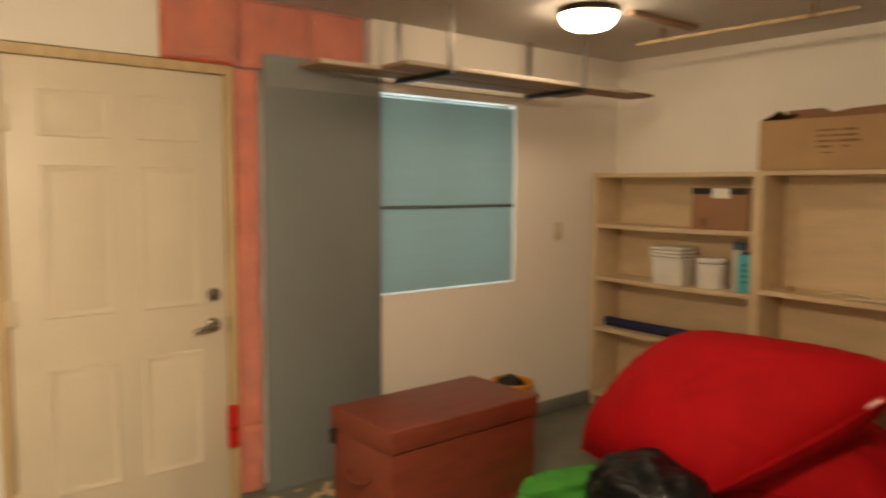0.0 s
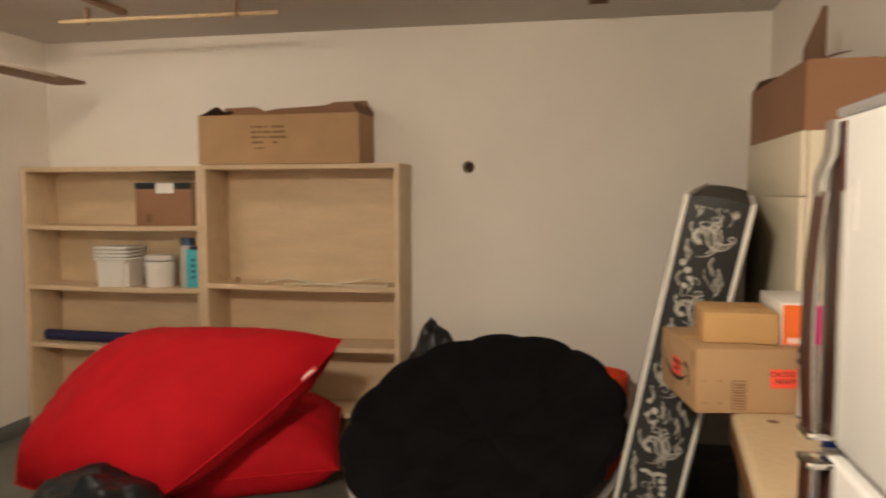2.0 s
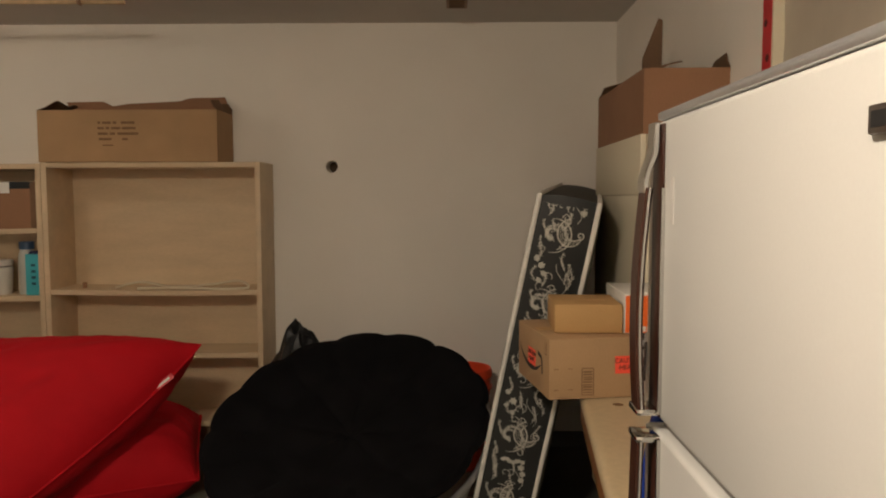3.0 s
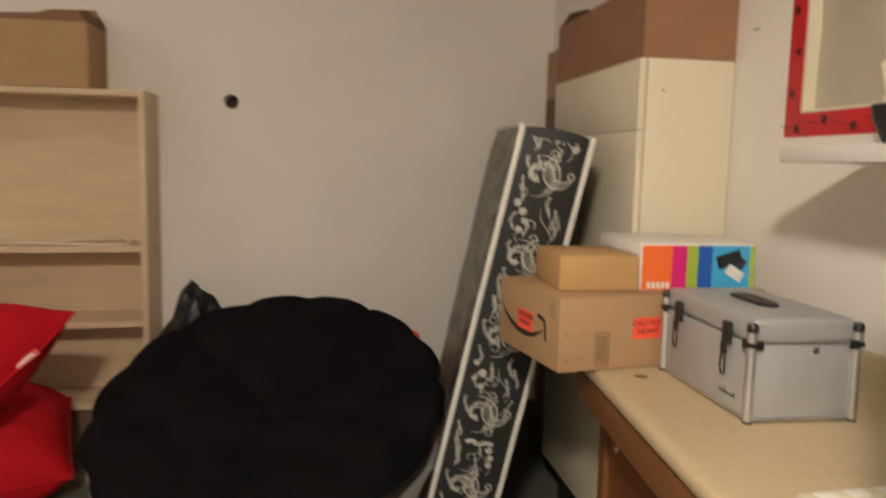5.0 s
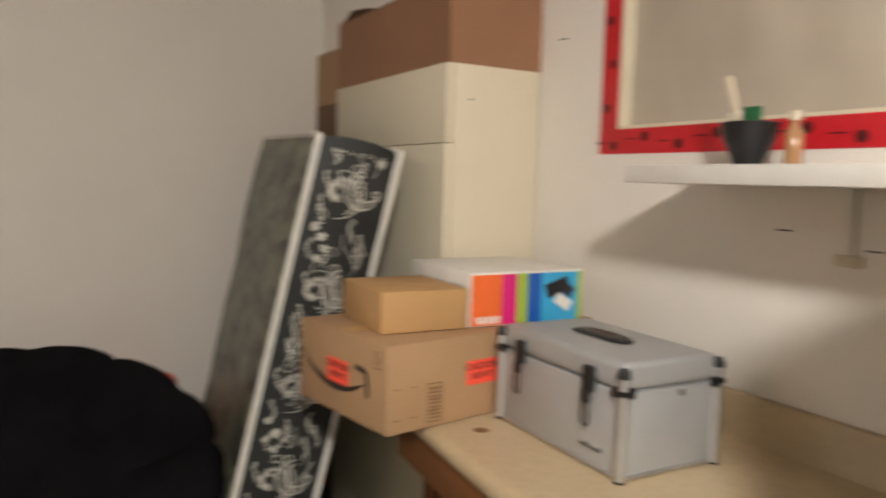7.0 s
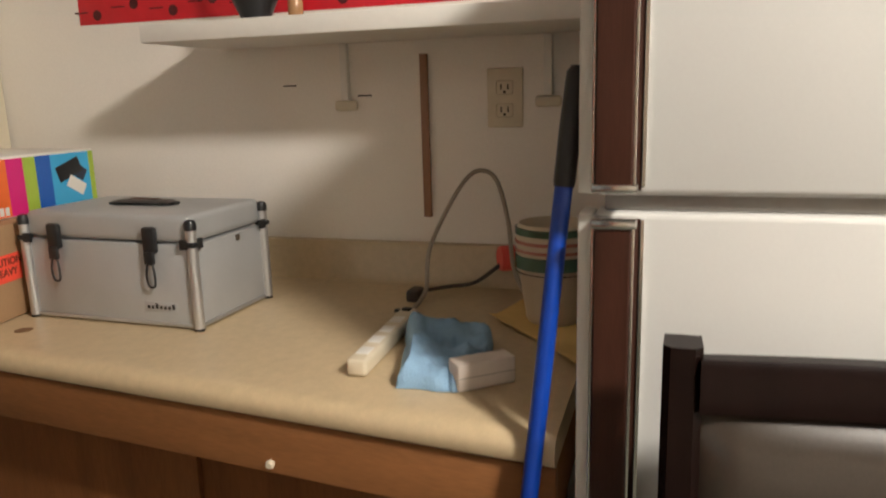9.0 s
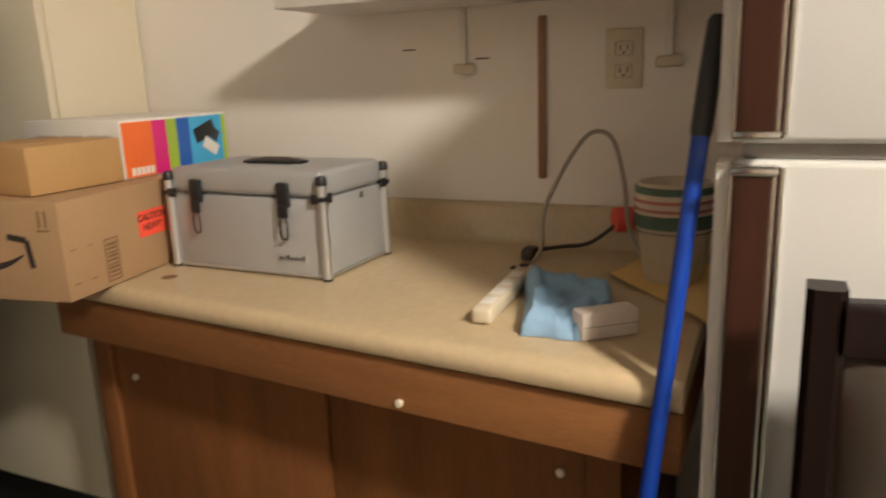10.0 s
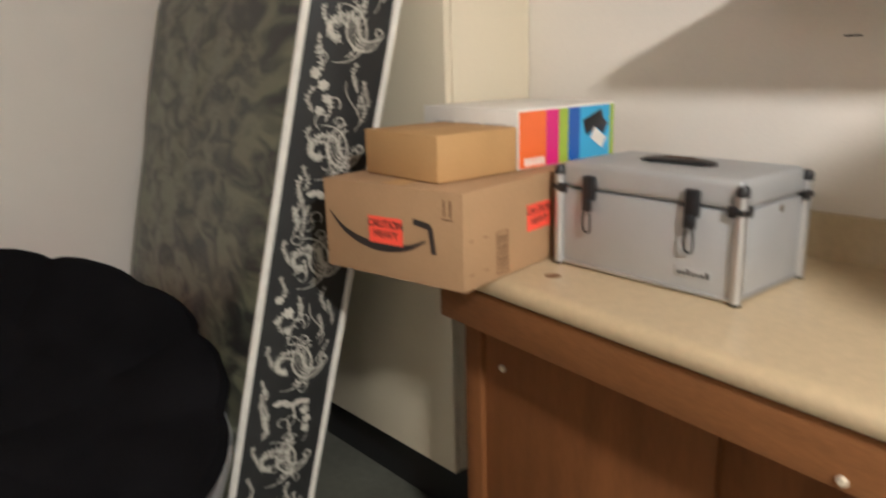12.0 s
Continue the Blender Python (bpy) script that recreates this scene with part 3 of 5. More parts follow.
def carton(name, m, L, W, H, mat, label, flaps=None, seam=True, group=""):
    """A closed or open carton, L along x, W along y, standing on z = 0."""
    c = thing(name, m, label, "cardboard box", group)
    if flaps is None:
        part("body", block(0, L, 0, W, 0, H, bevel=0.004), mat, c)
        if seam:
            part("tape", block(0.012, L - 0.012, W / 2 - 0.024, W / 2 + 0.024, H, H + 0.0007), M_CARDY if mat is M_CARD else mat, c)
    else:
        t = 0.005
        bm = block(0, L, 0, W, 0, H)
        bmesh.ops.delete(bm, geom=[f for f in bm.faces if f.normal.z > 0.9], context="FACES")
        bmesh.ops.solidify(bm, geom=bm.faces[:], thickness=t)
        part("body", bm, mat, c, shade=False)
        # a darker block fills the lower part of the open carton
        part("dark_fill", block(t, L - t, t, W - t, t, H * 0.55), M_DARKCARD, c)
        for side, length, ang in flaps:
            fb = bmesh.new()
            span = W if side in "lr" else L
            n = 8
            rows = []
            for j in range(3):
                rows.append([fb.verts.new((span * i / n, length * j / 2, 0.012 * math.sin(i * 1.3 + j) * (j > 0))) for i in range(n + 1)])
            for a, b in zip(rows, rows[1:]):
                for i in range(n):
                    fb.faces.new((a[i], a[i + 1], b[i + 1], b[i]))
            r = bmesh.ops.extrude_face_region(fb, geom=fb.faces[:])
            bmesh.ops.translate(fb, vec=(0, 0, 0.004), verts=[v for v in r["geom"] if isinstance(v, bmesh.types.BMVert)])
            bmesh.ops.recalc_face_normals(fb, faces=fb.faces)
            place = {"f": pose(0, 0, H) @ pose(0, 0, 0, ang, 0, 0) @ Matrix.Diagonal((1, -1, 1, 1)), "b": pose(0, W, H, -ang, 0, 0) @ Matrix.Identity(4),
                     "l": pose(0, 0, H, 0, 0, 90) @ pose(0, 0, 0, -ang, 0, 0), "r": pose(L, 0, H, 0, 0, 90) @ pose(0, 0, 0, ang, 0, 0) @ Matrix.Diagonal((1, -1, 1, 1))}[side]
            bmesh.ops.transform(fb, matrix=place, verts=fb.verts)
            bmesh.ops.recalc_face_normals(fb, faces=fb.faces)
            # every flap but the front one takes the darker brown
            part("flap", fb, M_DARKCARD if side != "f" else mat, c)
    return c


big = carton("cardboard_box", pose(-0.612, 5.440, 1.7025), 0.995, 0.29, 0.285, M_CARD, "long open cardboard box on top of the bookcase",
             flaps=(("l", 0.10, -150), ("r", 0.06, -110)))
bf = bmesh.new()
bf.faces.new([bf.verts.new((x, 0.288, z)) for x, z in ((0.06, 0.285), (0.02, 0.362), (0.235, 0.366), (0.295, 0.338), (0.385, 0.352), (0.69, 0.366), (0.75, 0.384), (0.955, 0.388), (0.993, 0.285))])
r = bmesh.ops.extrude_face_region(bf, geom=bf.faces[:])
bmesh.ops.translate(bf, vec=(0, -0.005, 0), verts=[v for v in r["geom"] if isinstance(v, bmesh.types.BMVert)])
bmesh.ops.triangulate(bf, faces=bf.faces[:])
bmesh.ops.recalc_face_normals(bf, faces=bf.faces)
part("flap", bf, M_CARDD, big, "torn upright flap", shade=False)
for i, runs in enumerate((((0.36, 0.42),), ((0.34, 0.41), (0.47, 0.50)), ((0.335, 0.39), (0.40, 0.43), (0.445, 0.56)), ((0.335, 0.37), (0.38, 0.40), (0.41, 0.46), (0.47, 0.545)), ((0.335, 0.35), (0.36, 0.41), (0.42, 0.44), (0.465, 0.54)))):
    for x0, x1 in runs:
        part("print_line", block(x0, x1, -0.0012, -0.0002, 0.088 + i * 0.030, 0.101 + i * 0.030 - 0.006 * (i == 0)), M_BARINK, big)
sbx = carton("cardboard_box", pose(-1.06, 5.47, 0.0 + 1.3355 - 0.004), 0.42, 0.25, 0.265, M_CARDD, "brown cardboard box with a white label on a shelf", seam=False)
part("label", block(0.14, 0.26, -0.001, -0.0002, 0.20, 0.262), M_WHITE, sbx, "white paper label")
part("dark_tape", block(0.0, 0.42, -0.0008, -0.0001, 0.225, 0.2645), M_BLACK, sbx)
part("mark", block(0.07, 0.11, -0.001, -0.0002, 0.02, 0.075), M_BARINK, sbx)
part("dark_end", block(0.375, 0.419, -0.0014, -0.0009, 0.003, 0.262), M_DARKCARD, sbx)


def pail(x, y, z, w, h, n, square):
    p = thing("stacked_pail", pose(x, y, z), "white plastic pail with nested rims on a shelf", "pail", "white pails")
    bm = lathe([(0, 0), (w * 0.44, 0), (w * 0.46, 0.006), (w * 0.49, h * 0.62), (w * 0.49, h * 0.64)], 28 if not square else 4)
    if square:
        bmesh.ops.rotate(bm, matrix=Matrix.Rotation(radians(45), 3, "Z"), verts=bm.verts)
        bmesh.ops.scale(bm, vec=(1.35, 1.2, 1), verts=bm.verts)
        bmesh.ops.bevel(bm, geom=[e for e in bm.edges if abs(e.verts[0].co.z - e.verts[1].co.z) > 0.05], offset=0.02, segments=4, affect="EDGES")
    part("body", bm, M_WHITE, p)
    for i in range(n):
        z0 = h * (0.64 + 0.36 * i / n)
        if square:
            rb = block(-w * 0.49, w * 0.49, -w * 0.44, w * 0.44, z0, z0 + 0.36 * h / n * 0.75, bevel=0.008)
        else:
            rb = lathe([(0, z0), (w * 0.5, z0), (w * 0.51, z0 + 0.01), (w * 0.5, z0 + 0.36 * h / n * 0.8), (0, z0 + 0.36 * h / n * 0.8)], 28)
        part("rim", rb, M_WHITE, p)
    return p


pail(-1.240, 5.56, 0.9495, 0.24, 0.258, 4, True)
pail(-0.965, 5.57, 0.9495, 0.19, 0.205, 2, False)
bo = thing("bottle", pose(-0.775, 5.57, 0.9515), "tall hazy plastic bottle with a grey cap", "bottle")
part("body", lathe([(0, 0), (0.042, 0), (0.046, 0.01), (0.046, 0.22), (0.034, 0.255), (0.03, 0.26), (0, 0.26)], 24), M_CLEARP, bo)
part("cap", lathe([(0, 0.26), (0.04, 0.26), (0.04, 0.30), (0.036, 0.305), (0, 0.305)], 24), colored("blue_cap", (0.05, 0.10, 0.18)), bo)
tq = thing("basket", pose(-0.685, 5.56, 0.953), "turquoise slotted plastic basket with dark contents", "basket")
bk = bmesh.new()
for a in ((-0.055, 0.055, -0.07, -0.064), (-0.055, 0.055, 0.064, 0.07), (-0.055, -0.049, -0.064, 0.064), (0.049, 0.055, -0.064, 0.064)):
    box(bk, a[0], a[1], a[2], a[3], 0, 0.235, bevel=0.001)
box(bk, -0.055, 0.055, -0.07, 0.07, 0, 0.004)
part("body", bk, M_TURQ, tq)
# slots are not cut: bars on the wall, coloured as dark as their shadow
for i in range(4):
    part("slot", block(-0.022, -0.002 + 0.004, -0.0712, -0.0702, 0.06 + 0.035 * i, 0.075 + 0.035 * i), colored("slot_shadow", (0.015, 0.08, 0.12)), tq)
part("contents", block(-0.045, 0.045, -0.06, 0.06, 0.10, 0.25, bevel=0.01), M_BLUEROLL, tq)
rl = thing("rolled_mat", pose(-1.31, 5.55, 0.62), "rolled navy mat lying on a shelf", "mat")
part("roll", tube([(-0.47 + 0.0235 * i * 2, 0.004 * math.sin(i), 0.0 - 0.004 * math.sin(math.pi * i / 20)) for i in range(20)], 0.034, 14), M_BLUEROLL, rl)
part("tie", tube([(0.44, -0.02, 0.01), (0.50, -0.03, 0.035), (0.58, -0.02, 0.03), (0.63, -0.03, 0.0)], 0.022, 10), colored("patterned_cloth", (0.10, 0.07, 0.06), 0.8), rl)
cb = thing("cable_coil", pose(0.10, 5.53, 0.988), "loose beige cable lying on a shelf", "cable")
part("loop", tube(smooth_path([(-0.35, 0.0, 0.006), (-0.22, 0.06, 0.03), (-0.02, 0.02, 0.006), (0.2, 0.05, 0.02), (0.36, 0.0, 0.045), (0.42, -0.04, 0.01), (0.25, -0.06, 0.006), (0.0, -0.05, 0.012), (-0.2, -0.05, 0.006)]), 0.007, 8), M_IVORY, cb)
part("plug", block(-0.54, -0.52, 0.0, 0.02, 0.002, 0.035, bevel=0.004), M_CARDD, cb)


# ---- floor things, west half ----
def trunk():
    t = thing("storage_trunk", pose(-1.40, 2.99, 0, 0, 0, 0.8), "red-brown painted wooden trunk, lid shut, on the floor", "trunk")
    part("body", block(0.012, 0.488, 0.012, 0.908, 0.0, 0.44, bevel=0.006), M_TRUNK, t)
    part("lid", block(0, 0.5, 0, 0.92, 0.445, 0.55, bevel=0.010, seg=3), M_TRUNK, t)
    bm = bmesh.new()
    for a in ((0.0, 0.5, 0.0, 0.012), (0.0, 0.5, 0.908, 0.92), (0.0, 0.012, 0.012, 0.908), (0.488, 0.5, 0.012, 0.908)):
        box(bm, a[0], a[1], a[2], a[3], 0.001, 0.075, bevel=0.003)
    part("base_moulding", bm, M_TRUNK, t)
    for y in (0.0,):
        part("end_handle", tube(smooth_path([(0.17, -0.002, 0.29), (0.18, -0.03, 0.28), (0.25, -0.036, 0.27), (0.32, -0.03, 0.28), (0.33, -0.002, 0.29)]), 0.008, 8), M_TRUNK, t)
    part("corner_cap", block(-0.004, 0.03, -0.004, 0.03, 0.37, 0.44, bevel=0.004), M_BLACK, t)
    return t


trunk()
oc = thing("orange_pail", pose(-1.70, 4.50, 0), "orange plastic pail with a black bag in it", "pail")
part("body", lathe([(0, 0), (0.10, 0), (0.105, 0.01), (0.135, 0.345), (0.142, 0.352), (0.135, 0.36), (0.125, 0.355), (0.10, 0.03), (0, 0.03)], 32), M_ORANGE, oc)


def crumple(rx, ry, rz, seed, amp=0.12, n=40, top=None):
    """A slack, folded bag shape: a rounded lump with creases and a flat base."""
    bm = bmesh.new()
    bmesh.ops.create_icosphere(bm, subdivisions=5, radius=1)
    for v in bm.verts:
        d = v.co.normalized()
        k = 1 + amp * noise.noise(d * 2.1 + Vector((seed, 0, 0))) + amp * 0.4 * abs(noise.noise(d * 4.5 + Vector((0, seed, 0)))) + amp * 0.1 * noise.noise(d * 11 + Vector((seed, seed, 0)))
        p = Vector((d.x * rx * k, d.y * ry * k, d.z * rz * k))
        if top and d.z > 0.2:
            f = (d.z - 0.2) / 0.8
            p.x *= 1 - top * f
            p.y *= 1 - top * f
            p.z += 0.05 * f * f
        if p.z < -rz * 0.7:
            p.z = -rz * 0.7
        p.z += rz * 0.7
        v.co = p
    return bm


part("bag", (lambda bm: (bmesh.ops.translate(bm, vec=(-0.02, 0, 0.22), verts=bm.verts), bm)[1])(crumple(0.10, 0.10, 0.10, 3, 0.2)), M_BLACKP, oc)


def pillow(corners, thick, mat, name, label, seed, n=44, tag=None, pull=0.07):
    """A stuffed square sack through four corner points, plump in the middle, drawn in at its seams."""
    A, B, C, D = [Vector(c) for c in corners]
    nrm = (B - A).cross(D - A).normalized()
    base = (A + B + C + D) / 4
    base.z = 0
    bm = bmesh.new()
    grids = []
    for s in (1, -1):
        g = []
        for j in range(n + 1):
            row = []
            for i in range(n + 1):
                u, v = i / n, j / n
                a, b = 2 * u - 1, 2 * v - 1
                k = 1 - 0.05 * (a * b) ** 2
                uu = 0.5 + 0.5 * a * k * (1 - pull * (1 - b * b) * (a * a))
                vv = 0.5 + 0.5 * b * k * (1 - pull * (1 - a * a) * (b * b))
                p = (A * (1 - uu) + B * uu) * (1 - vv) + (D * (1 - uu) + C * uu) * vv
                e = max(0, (1 - abs(a) ** 3.2)) ** 0.6 * max(0, (1 - abs(b) ** 3.2)) ** 0.6
                w = 0.5 * thick * e * (1 + 0.16 * noise.noise((a * 1.6 + seed, b * 1.6, s)))
                edge = max(abs(a), abs(b))
                w += 0.010 * math.sin((a if abs(b) > abs(a) else b) * 34 + seed) * max(0, edge - 0.72) * e * 5 + (0.012 * noise.noise((a * 6, b * 6, seed)) - 0.022 * max(0.0, 0.35 - abs(noise.noise((a * 2.2 + seed, b * 3.4 + a, s)))) * edge) * e
                q = p + nrm * (s * w) - base
                q.z = max(q.z, 0.004 + 0.002 * (s > 0))
                if s == -1 and (i in (0, n) or j in (0, n)):
                    row.append(grids[0][j][i])
                else:
                    row.append(bm.verts.new(q))
            g.append(row)
        grids.append(g)
    for k, g in enumerate(grids):
        for j in range(n):
            for i in range(n):
                f = (g[j][i], g[j][i + 1], g[j + 1][i + 1], g[j + 1][i])
                bm.faces.new(f if k == 0 else f[::-1])
    bmesh.ops.recalc_face_normals(bm, faces=bm.faces)
    t = thing(name, Matrix.Translation(base), label, "bean bag", "red bean bags")
    g = grids[0]
    border = [v.co.copy() for v in g[0] + [row[n] for row in g[1:]] + g[n][n - 1::-1] + [row[0] for row in g[n - 1::-1]]]
    part("cover", bm, mat, t)
    part("seam", tube(border, 0.006, 6), mat, t, "stitched edge seam")
    if tag:
        part("tag", (lambda b: (bmesh.ops.transform(b, matrix=tag, verts=b.verts), b)[1])(block(-0.055, 0.055, -0.028, 0.0, -0.002, 0.002, bevel=0.001)), colored("pink_red_tag", (0.70, 0.06, 0.07)), t, "small stitched name tag")
        part("tag_line", (lambda b: (bmesh.ops.transform(b, matrix=tag, verts=b.verts), b)[1])(block(-0.038, 0.038, -0.019, -0.009, 0.0021, 0.003)), M_WHITE, t)
    return t


pillow(((-0.52, 4.36, 0.13), (0.47, 4.86, 0.13), (0.30, 5.40, 0.30), (-0.75, 5.15, 0.30)), 0.46, M_RED, "bean_bag", "red nylon floor bean bag lying flat under another", 4.0)
pillow(((-1.09, 4.42, 0.10), (-0.13, 4.22, 0.20), (0.53, 4.83, 0.825), (-0.80, 4.98, 0.745)), 0.60, M_RED, "bean_bag", "plump red nylon bean bag leaning on another", 9.0,
       tag=pose(0.725, 0.045, 0.675, 60, -38, 20), pull=-0.035)

bg = thing("bin_bag", pose(-0.34, 4.06, 0), "shiny black rubbish bag slumped on the floor", "bag")
part("bag", crumple(0.30, 0.22, 0.21, 7, 0.22), M_BLACKP, bg)
gc = thing("green_cloth", pose(-0.80, 4.06, 0), "bright green cloth lying on the floor", "cloth")
part("cloth", (lambda bm: (bmesh.ops.rotate(bm, matrix=Matrix.Rotation(radians(58), 3, "Z"), verts=bm.verts), bm)[1])(crumple(0.34, 0.10, 0.09, 12, 0.3)), M_GREEN, gc)


# ---- round chair ----
def papasan():
    c = thing("papasan_chair", pose(1.247, 4.415, 0), "round black tufted dish chair with a silver tube frame", "chair")
    tilt = pose(0, 0, 0.506, 24.3, -7.2, 0)
    R = 0.606
    bm = bmesh.new()
    nr, na = 26, 120
    top, bot = [], []
    for s, rows in ((1, top), (-1, bot)):
        for j in range(nr + 1):
            r = j / nr
            row = []
            for i in range(na):
                a = 2 * math.pi * i / na
                lobe = abs(math.sin(a * 7 + 0.4)) ** 0.5
                inner = abs(math.sin(a * 4 + 0.9)) ** 0.5
                rr = R * r * (1 - 0.05 * (1 - lobe) * r * r)
                dish = 0.15 * r * r - 0.06
                th = 0.085 * max(0, 1 - r ** 5) ** 0.5
                k = min(1.0, max(0.0, (r - 0.52) * 8))
                puff = th * (1 - 0.36 * (1 - lobe) * k - 0.16 * (1 - inner) * (1 - k) * min(1.0, r * 5))
                ring = 0.012 * math.exp(-((r - 0.54) / 0.06) ** 2) + 0.035 * math.exp(-(r / 0.06) ** 2)
                z = dish + (puff - ring + 0.006 * noise.noise((rr * 9 * math.cos(a), rr * 9 * math.sin(a), s)) if s > 0 else -th * 0.7)
                row.append(bm.verts.new((rr * math.cos(a), rr * math.sin(a), z)) if j or i == 0 else row[0])
            rows.append(row)
        for j in range(nr):
            for i in range(na):
                k = (i + 1) % na
                q = [rows[j][i], rows[j][k], rows[j + 1][k], rows[j + 1][i]]
                q = [v for n_, v in enumerate(q) if v not in q[:n_]]
                if len(q) > 2:
                    bm.faces.new(q if s > 0 else q[::-1])
    bmesh.ops.bridge_loops(bm, edges=[e for e in bm.edges if len(e.link_faces) == 1])
    bmesh.ops.recalc_face_normals(bm, faces=bm.faces)
    bmesh.ops.transform(bm, matrix=tilt, verts=bm.verts)
    part("cushion", bm, M_BLACKF, c, "black velour tufted cushion")
    ring = [tilt @ Vector((0.592 * math.cos(a), 0.592 * math.sin(a), 0.004)) for a in [2 * math.pi * i / 48 for i in range(49)]]
    part("rim", tube(ring, 0.014, 10), M_SILVER, c, "silver steel tube rim")
    low = [Vector((0.30 * math.cos(a), 0.30 * math.sin(a), 0.012)) for a in [2 * math.pi * i / 40 for i in range(41)]]
    part("foot_ring", tube(low, 0.012, 8), M_SILVER, c)
    for a in (35, 145, 215, 325):
        e = tilt @ Vector((0.592 * math.cos(radians(a)), 0.592 * math.sin(radians(a)), 0.008))
        f = Vector((0.30 * math.cos(radians(a)), 0.30 * math.sin(radians(a)), 0.012))
        part("leg", tube(smooth_path([e, e.lerp(f, 0.5) + Vector((0.03 * math.cos(radians(a)), 0.03 * math.sin(radians(a)), -0.04)), f]), 0.012, 8), M_SILVER, c)
    return c


papasan()
bb = thing("bin_bag", pose(0.86, 5.22, 0), "tall tied black rubbish bag beside the bookcase", "bag")
part("bag", crumple(0.23, 0.19, 0.465, 21, 0.2, top=0.5), M_BLACKP, bb)
ob2 = thing("red_pail", pose(1.74, 5.45, 0), "red-orange plastic bucket behind the round chair", "bucket")
part("body", lathe([(0, 0), (0.12, 0), (0.125, 0.01), (0.15, 0.50), (0.158, 0.51), (0.158, 0.54), (0.15, 0.555), (0.142, 0.55), (0.12, 0.03), (0, 0.03)], 32), M_REDORANGE, ob2)
part("band", lathe([(0.149, 0.44), (0.157, 0.442), (0.158, 0.455), (0.150, 0.457)], 32), M_REDORANGE, ob2)

# ---- mattress ----
def ribbon(points, widths, bm, lift):
    """A flat band of changing width along a path in the xy plane."""
    prev = None
    n = len(points)
    for i, (x, y) in enumerate(points):
        a, b = points[max(i - 1, 0)], points[min(i + 1, n - 1)]
        dx, dy = b[0] - a[0], b[1] - a[1]
        k = math.hypot(dx, dy) or 1.0
        w = widths[i] / 2
        p = [bm.verts.new((x - s * dy / k * w, y + s * dx / k * w, lift)) for s in (-1, 1)]
        if prev:
            bm.faces.new((prev[0], prev[1], p[1], p[0]))
        prev = p


def curl(cx, cy, r, a0, hand, turns, shrink, n=26):
    """Points of a scroll that winds in towards its own eye."""
    return [(cx + r * (1 - shrink * i / n) * math.cos(a0 + hand * turns * 2 * math.pi * i / n), cy + r * (1 - shrink * i / n) * math.sin(a0 + hand * turns * 2 * math.pi * i / n)) for i in range(n + 1)]


def leaf(cx, cy, length, width, a, bm, lift):
    c, s = math.cos(a), math.sin(a)
    pts = [(0, 0), (0.35, 0.5), (0.7, 0.38), (1, 0), (0.7, -0.38), (0.35, -0.5)]
    bm.faces.new([bm.verts.new((cx + c * length * u - s * width * v, cy + s * length * u + c * width * v, lift)) for u, v in pts])


def frond(points, bm, lift, rng, size=0.015, stem=0.0026, both=True):
    """A fine stem edged with many small leaves."""
    ribbon(points, [stem] * len(points), bm, lift)
    for i in range(1, len(points) - 1):
        a = math.atan2(points[i + 1][1] - points[i - 1][1], points[i + 1][0] - points[i - 1][0])
        for s in ((1, -1) if both else (1,)):
            leaf(*points[i], size * rng.uniform(0.55, 0.95), size * rng.uniform(0.22, 0.36), a + s * rng.uniform(0.6, 1.2), bm, lift + 0.0002)


def crescent(cx, cy, r, a0, hand, width, bm, lift):
    """A broad tapering hook of woven rows, with a bright line on either edge and a curled tip."""
    path = curl(cx, cy, r, a0, hand, 0.62, 0.30, 30)
    wide = [width * math.sin(math.pi * min(1, 0.10 + 0.9 * i / 30)) ** 0.8 + 0.002 for i in range(31)]
    for k in (-0.5, 0.5):
        edge = []
        for i, (x, y) in enumerate(path):
            d = math.hypot(x - cx, y - cy) or 1.0
            edge.append((x + (x - cx) / d * wide[i] * k, y + (y - cy) / d * wide[i] * k))
        ribbon(edge, [0.0042] * 31, bm, lift)
    for i in range(1, 30):
        x, y = path[i]
        a = math.atan2(y - cy, x - cx)
        for j in range(4):
            f = (j + 0.5) / 4 - 0.5
            leaf(x + math.cos(a) * wide[i] * f, y + math.sin(a) * wide[i] * f, r * 0.085, wide[i] / 4 * 0.62, a + hand * 1.57, bm, lift + 0.0002)
    tip = path[-1]
    ribbon(curl(tip[0] + 0.010 * math.cos(a0), tip[1] + 0.010 * math.sin(a0), 0.014, a0 + 3.1, hand, 1.1, 0.75, 16), [0.0045] * 17, bm, lift)


def blossom(cx, cy, r, bm, lift, rng):
    r *= 0.8
    a0 = rng.random() * 6
    for p in range(6):
        leaf(cx, cy, r * rng.uniform(0.85, 1.1), r * 0.72, a0 + p * 1.047, bm, lift + 0.0001 * p)
    for p in range(4):
        leaf(cx, cy, r * 0.4, r * 0.3, a0 + 0.5 + p * 1.57, bm, lift + 0.0008)


